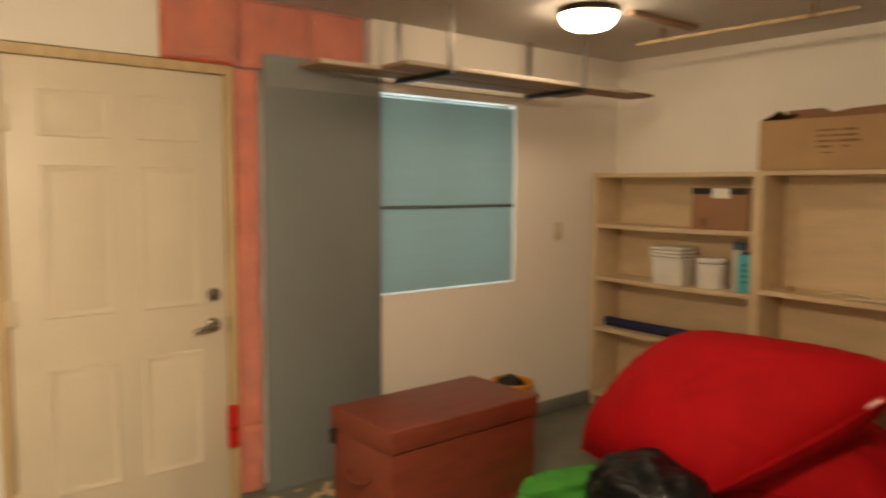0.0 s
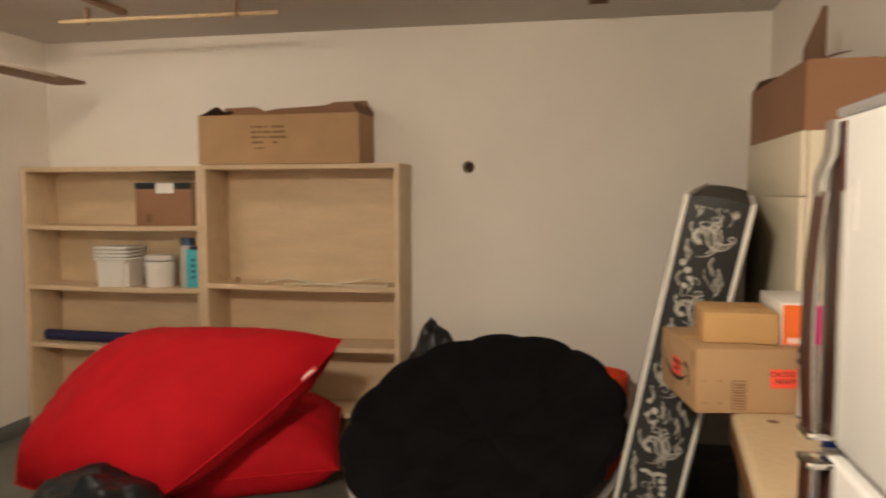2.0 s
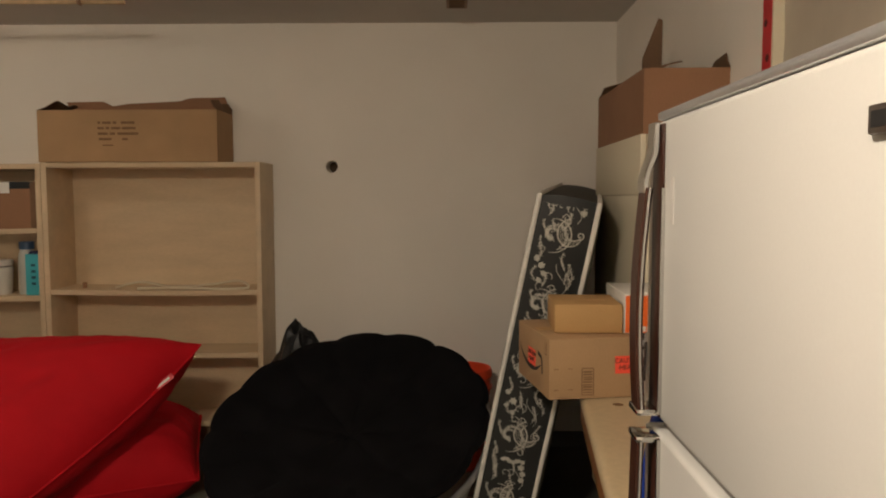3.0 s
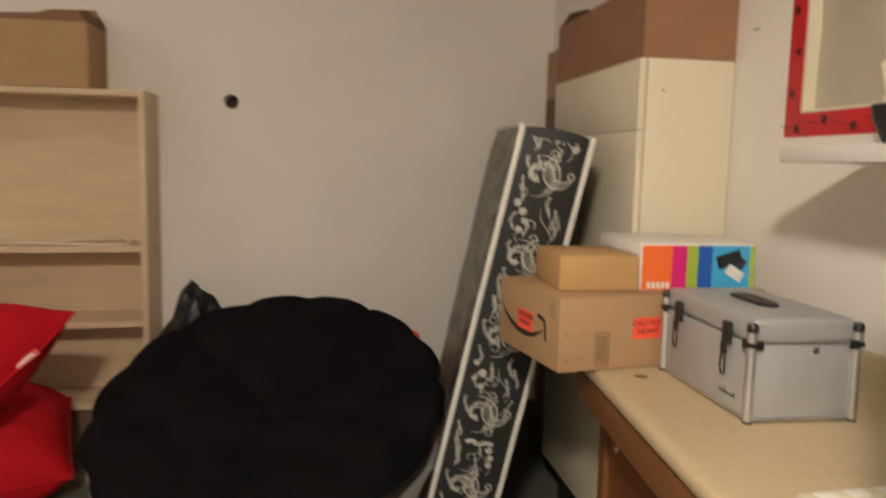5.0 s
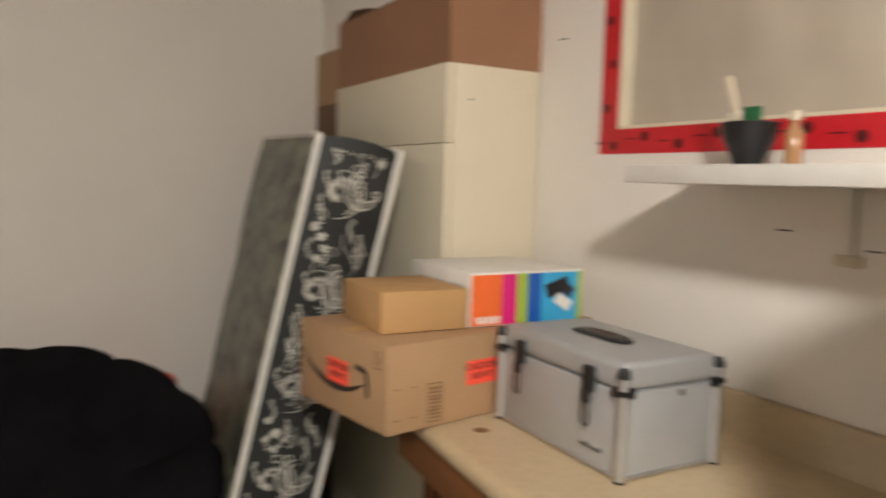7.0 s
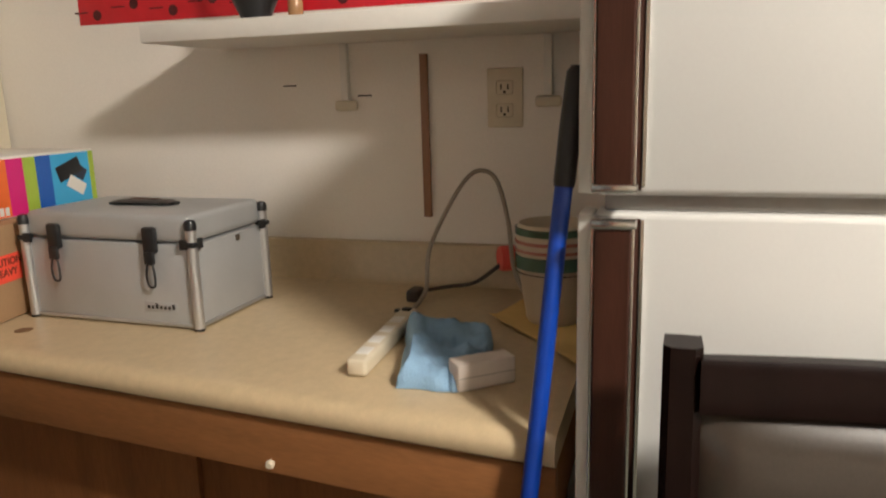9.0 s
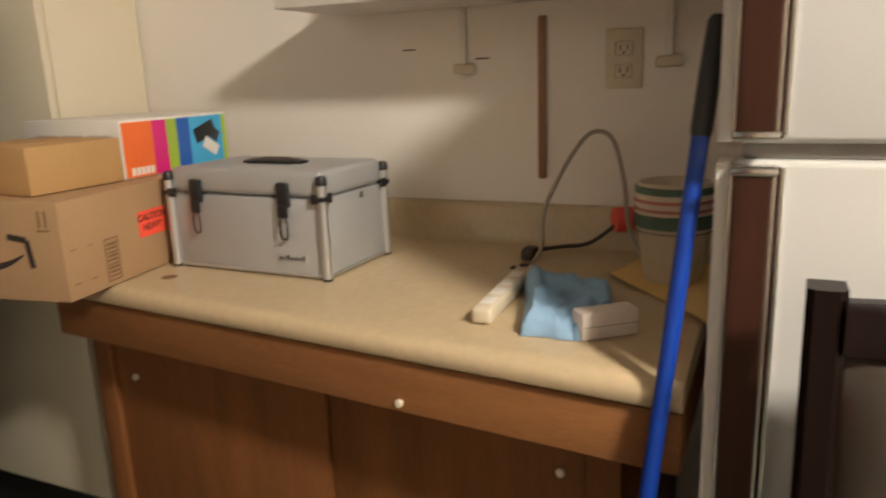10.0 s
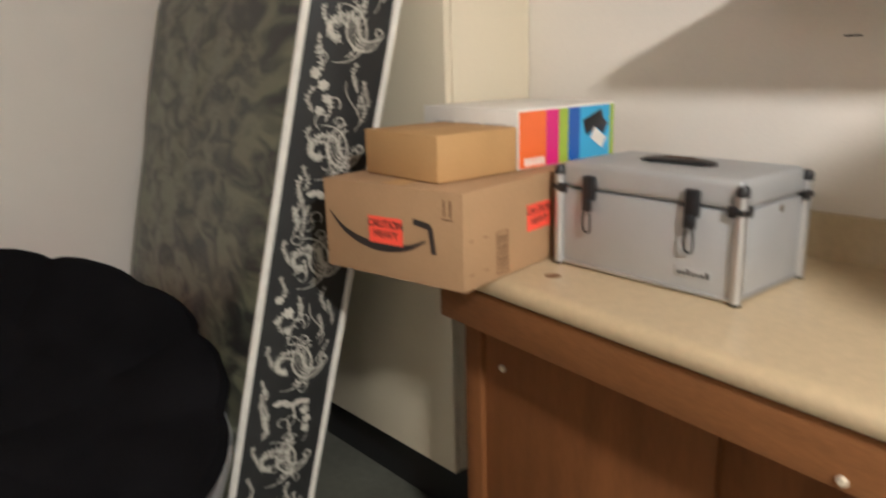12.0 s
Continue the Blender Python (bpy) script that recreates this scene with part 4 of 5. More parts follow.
def embroidery(width, length, seed):
    """Fern curls along one edge, woven hooks and blossoms along the other, thin tendrils between."""
    rng = random.Random(seed)
    bm = bmesh.new()
    y, k = 0.0, 0
    while y < length + 0.1:
        left, right = width * 0.27, width * 0.74
        frond(curl(left + 0.014, y + 0.10, 0.054, -1.2, 1, 0.95, 0.72, 26), bm, 0.0002, rng, 0.014)
        frond(curl(left + 0.006, y + 0.10, 0.026, 0.4, 1, 0.8, 0.7, 14), bm, 0.0004, rng, 0.011)
        ribbon(curl(left + 0.014, y + 0.10, 0.064, -1.7, 1, 0.56, 0.12, 24), [0.001 + 0.0045 * math.sin(math.pi * i / 24) for i in range(25)], bm, 0.0001)
        ribbon(curl(left + 0.045, y + 0.165, 0.014, 3.3, -1, 1.15, 0.7, 16), [0.003] * 17, bm, 0.0003)
        crescent(right - 0.006, y + 0.115, 0.046, 1.9, 1, 0.026, bm, 0.0002)
        ribbon([(right + 0.012 * math.sin(i * 0.42) - 0.04 * (i / 15) ** 2, y + 0.150 + 0.007 * i) for i in range(16)], [0.0022] * 16, bm, 0.0001)
        ribbon(curl(right - 0.062, y + 0.205, 0.018, -0.6, 1, 0.9, 0.7, 16), [0.0026] * 17, bm, 0.0001)
        for q in range(4):
            blossom(width * (0.80 if k % 2 else 0.22) + 0.020 * rng.uniform(-1, 1), y + 0.185 + 0.024 * q + 0.008 * rng.random(), rng.uniform(0.013, 0.020), bm, 0.0006, rng)
        side = left - 0.02 if k % 2 else right
        for q in range(3):
            x0, y0 = side + 0.018 * rng.uniform(-1, 1), y + 0.165 + 0.034 * q
            frond([(x0 + 0.010 * math.sin(i * 0.5 + q), y0 + 0.008 * i) for i in range(9)], bm, 0.0004, rng, 0.012)
        for q in range(3):
            x0 = width * rng.uniform(0.10, 0.2)
            frond([(x0 + 0.008 * math.sin(i * 0.7 + q), y + 0.01 + 0.085 * q + 0.008 * i) for i in range(8)], bm, 0.0003, rng, 0.011)
        for q in range(5):
            cx, cy = width * rng.uniform(0.15, 0.85), y + 0.255 * rng.random()
            ribbon(curl(cx, cy, rng.uniform(0.012, 0.022), rng.random() * 6.3, rng.choice((-1, 1)), rng.uniform(0.7, 1.2), 0.75, 16), [0.0024] * 17, bm, 0.0002)
            frond([(cx + 0.012 * math.cos(i * 0.35 + q * 1.3), cy + 0.009 * i) for i in range(6)], bm, 0.0003, rng, 0.010)
        if k % 2:
            for q in range(9):
                leaf(width * (0.30 + 0.04 * q), y + 0.250 + 0.004 * math.sin(q), 0.016, 0.022, 1.57 + 0.3 * math.sin(q * 2), bm, 0.0002)
        y += 0.255
        k += 1
    for v in list(bm.verts):
        v.co.x = min(max(v.co.x, 0.006), width - 0.006)
        v.co.y = min(max(v.co.y, 0.01), length - 0.01)
    return bm


def mattress():
    BR, U, L, T = Vector((1.912, 4.13, 0.004)), Vector((0.275, -0.195, 1.473)), Vector((0.30, 1.55, 0.06)), Vector((0.205, -0.03, -0.035))
    BL = BR - T
    m = thing("mattress", Matrix.Translation((1.8, 4.3, 0)), "black damask mattress with white piping leaning on its side", "mattress")
    off = Vector((1.8, 4.3, 0))

    def at(t, l, u, out=0.0):
        return BL - off + T * t + L * l + U * u

    bm = bmesh.new()
    nt, nl, nu = 6, 22, 22
    vs = {}

    def vert(i, j, k):
        if (i, j, k) not in vs:
            t, l, u = i / nt, j / nl, k / nu
            a, b, c = 2 * t - 1, 2 * l - 1, 2 * u - 1
            e = 0.0
            if i in (0, nt):
                e = (0.022 * (1 - b ** 8) * (1 - c ** 8) + 0.010 * noise.noise((l * 9, u * 9, i))) * (1 if i else -1)
            r = 1 - 0.03 * max(0, abs(c) - 0.9) * 10 * (abs(b) > 0.95)
            p = at(t, 0.5 + (l - 0.5) * r, u) + T.normalized() * e
            if j == 0:
                p -= L.normalized() * 0.012 * (1 - a * a) * (1 + 0.5 * noise.noise((u * 7, 1, 1)))
            if k == nu:
                p += U.normalized() * 0.012 * (1 - a * a)
            p.z = max(p.z, 0.002)
            vs[(i, j, k)] = bm.verts.new(p)
        return vs[(i, j, k)]

    def quad(a, b, c, d, mi):
        f = bm.faces.new((vert(*a), vert(*b), vert(*c), vert(*d)))
        f.material_index = mi

    for j in range(nl):
        for k in range(nu):
            for i in (0, nt):
                quad((i, j, k), (i, j + 1, k), (i, j + 1, k + 1), (i, j, k + 1), 1)
    for i in range(nt):
        for k in range(nu):
            for j in (0, nl):
                quad((i, j, k), (i + 1, j, k), (i + 1, j, k + 1), (i, j, k + 1), 0)
        for j in range(nl):
            for k in (0, nu):
                quad((i, j, k), (i + 1, j, k), (i + 1, j + 1, k), (i, j + 1, k), 0)
    bmesh.ops.recalc_face_normals(bm, faces=bm.faces)
    part("body", bm, [M_DAMASK, M_PRINT], m)
    for t in (0.0, 1.0):
        path = [at(t, 0.004, u) - L.normalized() * 0.004 for u in [i / 30 for i in range(31)]] + [at(t, l, 1.0) + U.normalized() * 0.004 for l in [i / 20 for i in range(1, 21)]]
        for p in path:
            p.z = max(p.z, 0.016)
        part("piping", tube(path, 0.0095, 8), M_PIPING, m, "white edge piping")
    e = embroidery(T.length - 0.03, U.length - 0.02, 3)
    x, y = T.normalized(), U.normalized()
    z = x.cross(y).normalized()
    if z.dot(L) > 0:
        z = -z
    M = Matrix((x.to_4d(), y.to_4d(), z.to_4d(), Vector((0, 0, 0, 1)))).transposed()
    for v in e.verts:
        a = 2 * (v.co.x + 0.015) / T.length - 1
        v.co.z += 0.016 * (1 - a * a) + 0.006
    M.translation = at(0, 0, 0) + x * 0.015 + y * 0.01
    bmesh.ops.transform(e, matrix=M, verts=e.verts)
    part("embroidery", e, M_THREAD, m, "silver scroll and leaf embroidery", shade=False)
    return m


mattress()


# ---- cream cabinet and cartons beyond it ----
def pantry():
    c = thing("tall_cabinet", pose(2.352, 3.957, 0), "tall cream melamine cabinet with shut doors", "cabinet")
    D, W, H = XR - 0.004 - 2.352, 0.79, 1.722
    part("body", block(0.0, D, 0, W, 0.20, H, bevel=0.002), M_CREAM, c)
    part("plinth", block(0.05, D, 0.012, W - 0.012, 0.0, 0.198), M_BLACK, c, "dark recessed plinth")
    for z0, z1 in ((0.20, 1.5105), (1.5125, H)):
        for y0, y1 in ((0.0, W),):
            part("cabinet_door", block(-0.024, -0.004, y0, y1, z0, z1, bevel=0.002), M_CREAM, c)
    part("peg", lathe([(0, 0), (0.003, 0), (0.003, 0.003), (0, 0.003)], 10), M_BRONZE, c).matrix_local = pose(0.05, 0.0, 1.63, 90, 0, 0)
    return c


pantry()
tb = carton("cardboard_box", pose(2.338, 3.962, 1.7225), 0.296, 0.80, 0.225, M_CARDD, "brown cardboard box on the cabinet, flaps open",
       flaps=(("l", 0.13, -165), ("r", 0.05, -95), ("b", 0.12, -160)))
fl = bmesh.new()
fl.faces.new([fl.verts.new(p) for p in ((0.075, 0.36, 0.10), (0.165, 0.38, 0.10), (0.160, 0.36, 0.47), (0.140, 0.35, 0.475), (0.080, 0.35, 0.32))])
bmesh.ops.solidify(fl, geom=fl.faces[:], thickness=0.005)
part("flap", fl, M_DARKCARD, tb, shade=False)
tc = carton("tall_carton", pose(2.525, 4.79, 0), 0.11, 0.72, 1.96, M_CARD, "tall flat cardboard carton standing in the corner", seam=False)
part("dark_band", block(-0.0012, -0.0002, 0.01, 0.71, 1.30, 1.73), M_DARKCARD, tc)


# ---- counter ----
def counter_top():
    c = thing("countertop", pose(1.955, 2.478, 0.87), "speckled beige laminate worktop with a rolled front edge", "worktop")
    D, W = XR - 0.003 - 1.955, 1.25
    bm = bmesh.new()
    prof = [(D - 0.02, 0.0), (0.014, 0.0), (0.004, 0.006), (0.0, 0.016), (0.002, 0.027), (0.008, 0.035), (0.018, 0.0392), (0.032, 0.040), (D - 0.05, 0.040), (D - 0.03, 0.043), (D - 0.022, 0.055), (D - 0.02, 0.118), (D - 0.014, 0.128), (D, 0.130), (D, 0.0)]
    ends = [[bm.verts.new((x, y, z)) for x, z in prof] for y in (0.0, W)]
    n = len(prof)
    for i in range(n):
        j = (i + 1) % n
        bm.faces.new((ends[0][i], ends[0][j], ends[1][j], ends[1][i]))
    bm.faces.new(ends[0][::-1])
    bm.faces.new(ends[1])
    bmesh.ops.recalc_face_normals(bm, faces=bm.faces)
    for v in bm.verts:
        if v.co.x < 0.2:
            v.co.x += 0.10 * v.co.y
    part("slab", bm, M_COUNTER, c)
    ap = block(0.012, 0.034, 0.0, W, -0.085, -0.001, bevel=0.004)
    for v in ap.verts:
        v.co.x += 0.10 * v.co.y
    part("apron", ap, M_APRON, c, "red-brown wooden front rail")
    part("apron_end", block(0.034, D - 0.02, 0.0, 0.02, -0.085, -0.001, bevel=0.002), M_APRON, c)
    part("apron_end", block(0.160, D - 0.02, W - 0.02, W, -0.085, -0.001, bevel=0.002), M_APRON, c)
    k = lathe([(0, 0), (0.006, 0), (0.007, 0.004), (0.005, 0.008), (0, 0.009)], 16)
    bmesh.ops.transform(k, matrix=pose(0.052, 0.41, -0.068, 0, -90, 0), verts=k.verts)
    part("knob", k, M_IVORY, c, "small pale knob")
    s = lathe([(0, 0), (0.016, 0.0002), (0.012, 0.0012), (0.006, 0.0016), (0, 0.001)], 14)
    bmesh.ops.transform(s, matrix=pose(0.20, 0.995, 0.0402), verts=s.verts)
    part("dried_stain", s, M_BARINK, c, "dried brown stain")
    return c


counter_top()


def base_cabinet():
    c = thing("base_cabinet", pose(2.092, 2.57, 0, 0, 0, -4), "brown oak cabinet with two sliding doors on legs", "cabinet")
    D, W = 0.44, 1.165
    for nm, a in (("side_panel", (0.0, D, W - 0.022, W, 0.10, 0.868)), ("side_panel", (0.0, D, 0.0, 0.022, 0.10, 0.868)), ("floor_panel", (0.03, D, 0.0225, W - 0.0225, 0.10, 0.118)),
                  ("back_panel", (D - 0.01, D, 0.0225, W - 0.0225, 0.119, 0.868)), ("top_rail", (0.0, D - 0.011, 0.0225, W - 0.0225, 0.80, 0.868))):
        part(nm, block(*a, bevel=0.002), M_CABW, c)
    for y in (0.0, W - 0.055):
        part("leg", block(-0.008, 0.045, y, y + 0.055, 0.0, 0.80, bevel=0.003), M_CABW, c)
        part("leg", block(D - 0.05, D, y + 0.002, y + 0.053, 0.0, 0.099, bevel=0.003), M_CABW, c)
    part("bottom_rail", block(-0.006, 0.03, 0.055, W - 0.055, 0.10, 0.142, bevel=0.003), M_CABW, c)
    for y0, y1, x, ky in ((0.056, 0.58, 0.016, 0.10), (0.545, W - 0.056, 0.004, W - 0.115)):
        d = part("sliding_door", block(x, x + 0.011, y0, y1, 0.143, 0.799, bevel=0.002), M_CABW, c)
        k = lathe([(0, 0), (0.007, 0), (0.008, 0.004), (0.006, 0.007), (0, 0.008)], 16)
        bmesh.ops.transform(k, matrix=pose(x, ky, 0.672, 0, -90, 0), verts=k.verts)
        part("knob", k, M_IVORY, d, "small pale knob")
    return c


base_cabinet()


# ---- fridge and what leans by it ----
def strip(path, half, deep, off):
    """A flat bar of the given half width along y and half depth, bent along a path in the xz plane."""
    bm = bmesh.new()
    pts = [Vector(p) for p in path]
    rings = []
    for i, p in enumerate(pts):
        d = (pts[min(i + 1, len(pts) - 1)] - pts[max(i - 1, 0)]).normalized()
        n = d.cross(Vector((0, 1, 0))).normalized()
        c = min(half, deep) * 0.35
        rings.append([bm.verts.new(p + Vector((0, off + u, 0)) + n * v) for u, v in ((-half + c, -deep), (half - c, -deep), (half, -deep + c), (half, deep - c), (half - c, deep), (-half + c, deep), (-half, deep - c), (-half, -deep + c))])
    for a, b in zip(rings, rings[1:]):
        for k in range(8):
            bm.faces.new((a[k], a[(k + 1) % 8], b[(k + 1) % 8], b[k]))
    bm.faces.new(rings[0][::-1])
    bm.faces.new(rings[-1])
    bmesh.ops.recalc_face_normals(bm, faces=bm.faces)
    return bm


def fridge():
    f = thing("refrigerator", pose(1.967, 1.707, 0), "white top-freezer refrigerator with walnut and chrome handles", "refrigerator")
    W, H, S = 0.725, 1.622, 1.188
    part("body", block(0.062, 0.70, 0.004, W - 0.004, 0.02, H - 0.012, bevel=0.006), M_FRIDGE, f)
    part("top_cap", block(0.0, 0.70, 0.0, W, H - 0.012, H, bevel=0.004), M_SILVER, f, "metal trim along the top")
    part("kick_plate", block(0.03, 0.062, 0.01, W - 0.01, 0.0, 0.085), M_BLACK, f)
    for x in (0.12, 0.62):
        for y in (0.06, W - 0.06):
            part("foot", lathe([(0, 0), (0.018, 0), (0.018, 0.02), (0, 0.02)], 12), M_BLACK, f).matrix_local = pose(x, y, 0)
    for z0, z1 in ((0.09, S - 0.009), (S + 0.009, H - 0.013)):
        d = part("fridge_door", block(0.0, 0.056, 0.0, W + 0.0062, z0, z1, bevel=0.008, seg=3), M_FRIDGE, f)
        part("gasket", block(0.056, 0.062, 0.01, W - 0.01, z0 + 0.006, z1 - 0.006), M_BLACK, f)
        part("side_trim", block(-0.003, 0.05, W + 0.0065, W + 0.023, z0 + 0.002, z1 - 0.002, bevel=0.003), M_SHELFW, d, "white edge trim")
        part("edge_inlay", block(-0.003, 0.0, W - 0.043, W + 0.006, z0 + 0.006, z1 - 0.006, bevel=0.001), M_WALNUT, d, "dark walnut inlay strip")
    # grey bar stands in for the shadow line between the two doors
    part("seam_shade", block(0.016, 0.06, 0.002, W - 0.004, S - 0.0085, S + 0.0085, bevel=0.002), M_ZINC, f)
    for z0, z1, up in ((S + 0.020, H - 0.105, 1), (0.42, S - 0.016, -1)):
        y = W - 0.016
        s = up
        foot, tip = (z0, z1) if up > 0 else (z1, z0)
        arc = [(-0.024 - 0.006 * math.sin(math.pi * i / 20) + 0.006 * (i / 20) ** 2, y, foot + (tip - foot) * i / 20) for i in range(21)]
        h = part("handle", strip(arc, 0.019, 0.005, 0.0), M_WALNUT, f, "walnut door handle in a chrome channel")
        for k in (-1, 1):
            part("chrome_edge", strip(arc, 0.0016, 0.0018, k * 0.0208), M_CHROME, h, "chrome handle edge")
        za, zb = (z0 - 0.006, z0 + 0.008) if up > 0 else (z1 - 0.008, z1 + 0.006)
        part("end_cap", block(-0.032, 0.002, y - 0.0245, y + 0.0225, za + 0.002, zb - 0.003, bevel=0.002), M_CHROME, h, "chrome end band")
        x = arc[-1][0]
        part("return_arm", strip(smooth_path([(x, y, tip - 0.012 * s), (x - 0.004, y, tip + 0.006 * s), (-0.018, y, tip + 0.026 * s), (-0.010, y, tip + 0.048 * s), (-0.008, y, tip + 0.088 * s)]), 0.017, 0.004, 0.0), M_CHROME, h, "chrome handle return")
        part("bead", block(-0.0050, -0.0002, W - 0.0470, W - 0.0435, z0, z1), M_CHROME, f)
    b = part("badge", block(-0.006, 0.0, 0.123, 0.192, 1.546, 1.566, bevel=0.002), M_NICKEL, f, "small dark metal badge")
    part("badge_plate", block(-0.0068, -0.006, 0.129, 0.186, 1.5505, 1.5615), M_BLACK, b)
    part("smudge", block(-0.0006, 0.0, W - 0.085, W - 0.072, 1.47, 1.53), colored("faint_mark", (0.55, 0.53, 0.50)), f, "worn sticker residue")
    return f


fridge()


def dining_chair():
    c = thing("dining_chair", pose(1.86, 2.343, 0, 0, 0, 180), "espresso wood dining chair with a padded leather back", "chair")
    # local x: forward from the back rest; y: across
    W, H = 0.46, 1.075
    for y in (0.0, W):
        s = 1 if y else 0
        pts = smooth_path([(0.07, y, 0.0), (0.035, y, 0.25), (0.05, y, 0.50), (0.03, y, 0.80), (0.0, y, H - 0.03), (-0.003, y, H - 0.008), (-0.004, y, H)])
        b = bmesh.new()
        rings = []
        for p in pts:
            rings.append([b.verts.new(p + Vector((dx, dy, 0))) for dx, dy in ((-0.018, -0.017), (0.016, -0.018), (0.022, -0.011), (0.022, 0.011), (0.016, 0.018), (-0.018, 0.017))])
        for r0, r1 in zip(rings, rings[1:]):
            for i in range(6):
                b.faces.new((r0[i], r0[(i + 1) % 6], r1[(i + 1) % 6], r1[i]))
        b.faces.new(rings[0][::-1])
        b.faces.new(rings[-1])
        bmesh.ops.recalc_face_normals(b, faces=b.faces)
        part("back_post", b, M_ESPRESSO, c)
        part("leg", block(0.335, 0.375, y - 0.02, y + 0.02, 0.0, 0.384, bevel=0.004), M_ESPRESSO, c)
    def slatrail(z0, z1, bow, th):
        b = bmesh.new()
        n = 14
        rows = []
        for i in range(n + 1):
            f = i / n
            x = 0.012 - bow * math.sin(math.pi * f)
            y = 0.016 + (W - 0.032) * f
            rows.append([b.verts.new((x + dx, y, z)) for dx, z in ((-th / 2, z0), (th / 2, z0), (th / 2, z1 - 0.012), (th / 4, z1), (-th / 4, z1), (-th / 2, z1 - 0.012))])
        for r0, r1 in zip(rows, rows[1:]):
            for i in range(6):
                b.faces.new((r0[i], r0[(i + 1) % 6], r1[(i + 1) % 6], r1[i]))
        b.faces.new(rows[0][::-1])
        b.faces.new(rows[-1])
        bmesh.ops.recalc_face_normals(b, faces=b.faces)
        return b
    part("top_rail", slatrail(1.016, 1.066, 0.02, 0.032), M_ESPRESSO, c)
    part("back_rail", slatrail(0.56, 0.61, 0.02, 0.028), M_ESPRESSO, c)
    pad = bmesh.new()
    n = 20
    g = {}
    for s in (1, -1):
        for j in range(n + 1):
            for i in range(n + 1):
                a, q = 2 * i / n - 1, 2 * j / n - 1
                e = max(0, 1 - a ** 6) ** 0.5 * max(0, 1 - q ** 6) ** 0.5
                if s == -1 and (i in (0, n) or j in (0, n)):
                    g[s, i, j] = g[1, i, j]
                else:
                    g[s, i, j] = pad.verts.new((0.016 - 0.018 * (1 - a * a) + 0.02 * (1 - (j / n)) + s * 0.030 * e, W / 2 + a * (W / 2 - 0.013), 0.615 + 0.399 * j / n))
        for j in range(n):
            for i in range(n):
                f = (g[s, i, j], g[s, i + 1, j], g[s, i + 1, j + 1], g[s, i, j + 1])
                pad.faces.new(f if s > 0 else f[::-1])
    bmesh.ops.recalc_face_normals(pad, faces=pad.faces)
    part("back_pad", pad, M_LEATHER, c, "brown-grey glossy leather pad")
    part("seat", block(0.03, 0.39, -0.01, W + 0.01, 0.445, 0.51, bevel=0.02, seg=4), M_LEATHER, c, "brown-grey leather seat")
    part("apron", block(0.06, 0.375, 0.0, W, 0.385, 0.444, bevel=0.003), M_ESPRESSO, c)
    return c


dining_chair()

pl = thing("broom_handle", pose(1.832, 2.577, 0.0), "blue metal broom handle with a black grip, leaning", "broom handle")
p0, p1 = Vector((0, 0, 0.012)), Vector((0.178, -0.114, 1.335))
part("tube", tube([p0.lerp(p1, t) for t in (0, 0.3, 0.6, 0.91)], 0.0105, 14), M_BLUE, pl)
part("grip", tube([p0.lerp(p1, t) for t in (0.90, 0.905, 0.95, 0.995, 1.0)], [0.0115, 0.0125, 0.0125, 0.011, 0.007], 14), M_BLACK, pl)


# ---- boxes and case on the counter ----
ZT = 0.9112
ang = 9.4
am = carton("cardboard_box", pose(1.961, 3.510, ZT, 0, 0, ang), 0.60, 0.352, 0.18, M_CARD, "cardboard parcel with red warning stickers on the counter")


def on_face(x, y, z, face):
    """A pose whose +z leaves the carton's front (-y) or left (-x) face."""
    return pose(x, y, z, 90, 0, 0) if face == "front" else pose(x, y, z, 90, 0, -90)


def sticker(parent, m):
    s = part("warning_sticker", block(-0.043, 0.043, -0.026, 0.026, 0.0003, 0.0011), M_STICKER, parent, "fluorescent red warning sticker")
    s.matrix_local = m
    words("CAUTION\nHEAVY", 0.020, M_INK, s, pose(0, 0.002, 0.0014))


sticker(am, on_face(-0.0, 0.185, 0.092, "left"))
sticker(am, on_face(0.245, 0.0, 0.098, "front"))
sw_path = smooth_path([(0.335, 0.115, 0), (0.30, 0.085, 0), (0.25, 0.065, 0), (0.19, 0.058, 0), (0.13, 0.066, 0), (0.085, 0.085, 0)])
bm = bmesh.new()
prev = None
for i, p in enumerate(sw_path):
    f = i / (len(sw_path) - 1)
    w = 0.004 + 0.012 * math.sin(math.pi * f)
    q = [bm.verts.new((-0.0008, p.x, p.y - w / 2)), bm.verts.new((-0.0008, p.x, p.y + w / 2))]
    if prev:
        bm.faces.new((prev[0], prev[1], q[1], q[0]))
    prev = q
for a, b in (((0.115, 0.118), (0.075, 0.112)), ((0.075, 0.112), (0.068, 0.062))):
    d = Vector((b[0] - a[0], b[1] - a[1])).normalized() * 0.006
    bm.faces.new([bm.verts.new((-0.0008, y, z)) for y, z in ((a[0] + d.y, a[1] - d.x), (b[0] + d.y, b[1] - d.x), (b[0] - d.y, b[1] + d.x), (a[0] - d.y, a[1] + d.x))])
part("curved_mark", bm, M_INK, am, "black printed curved stroke", shade=False)
for x0, x1, z0, z1 in ((0.099, 0.137, 0.0105, 0.013), (0.099, 0.137, 0.090, 0.0925), (0.099, 0.102, 0.013, 0.090), (0.134, 0.137, 0.013, 0.090)):
    part("print_frame", block(x0, x1, -0.0008, -0.0002, z0, z1), M_BARINK, am)
for i in range(9):
    part("print_line", block(0.105, 0.131, -0.0008, -0.0002, 0.018 + 0.0075 * i, 0.0215 + 0.0075 * i + 0.001 * (i % 3)), M_BARINK, am)
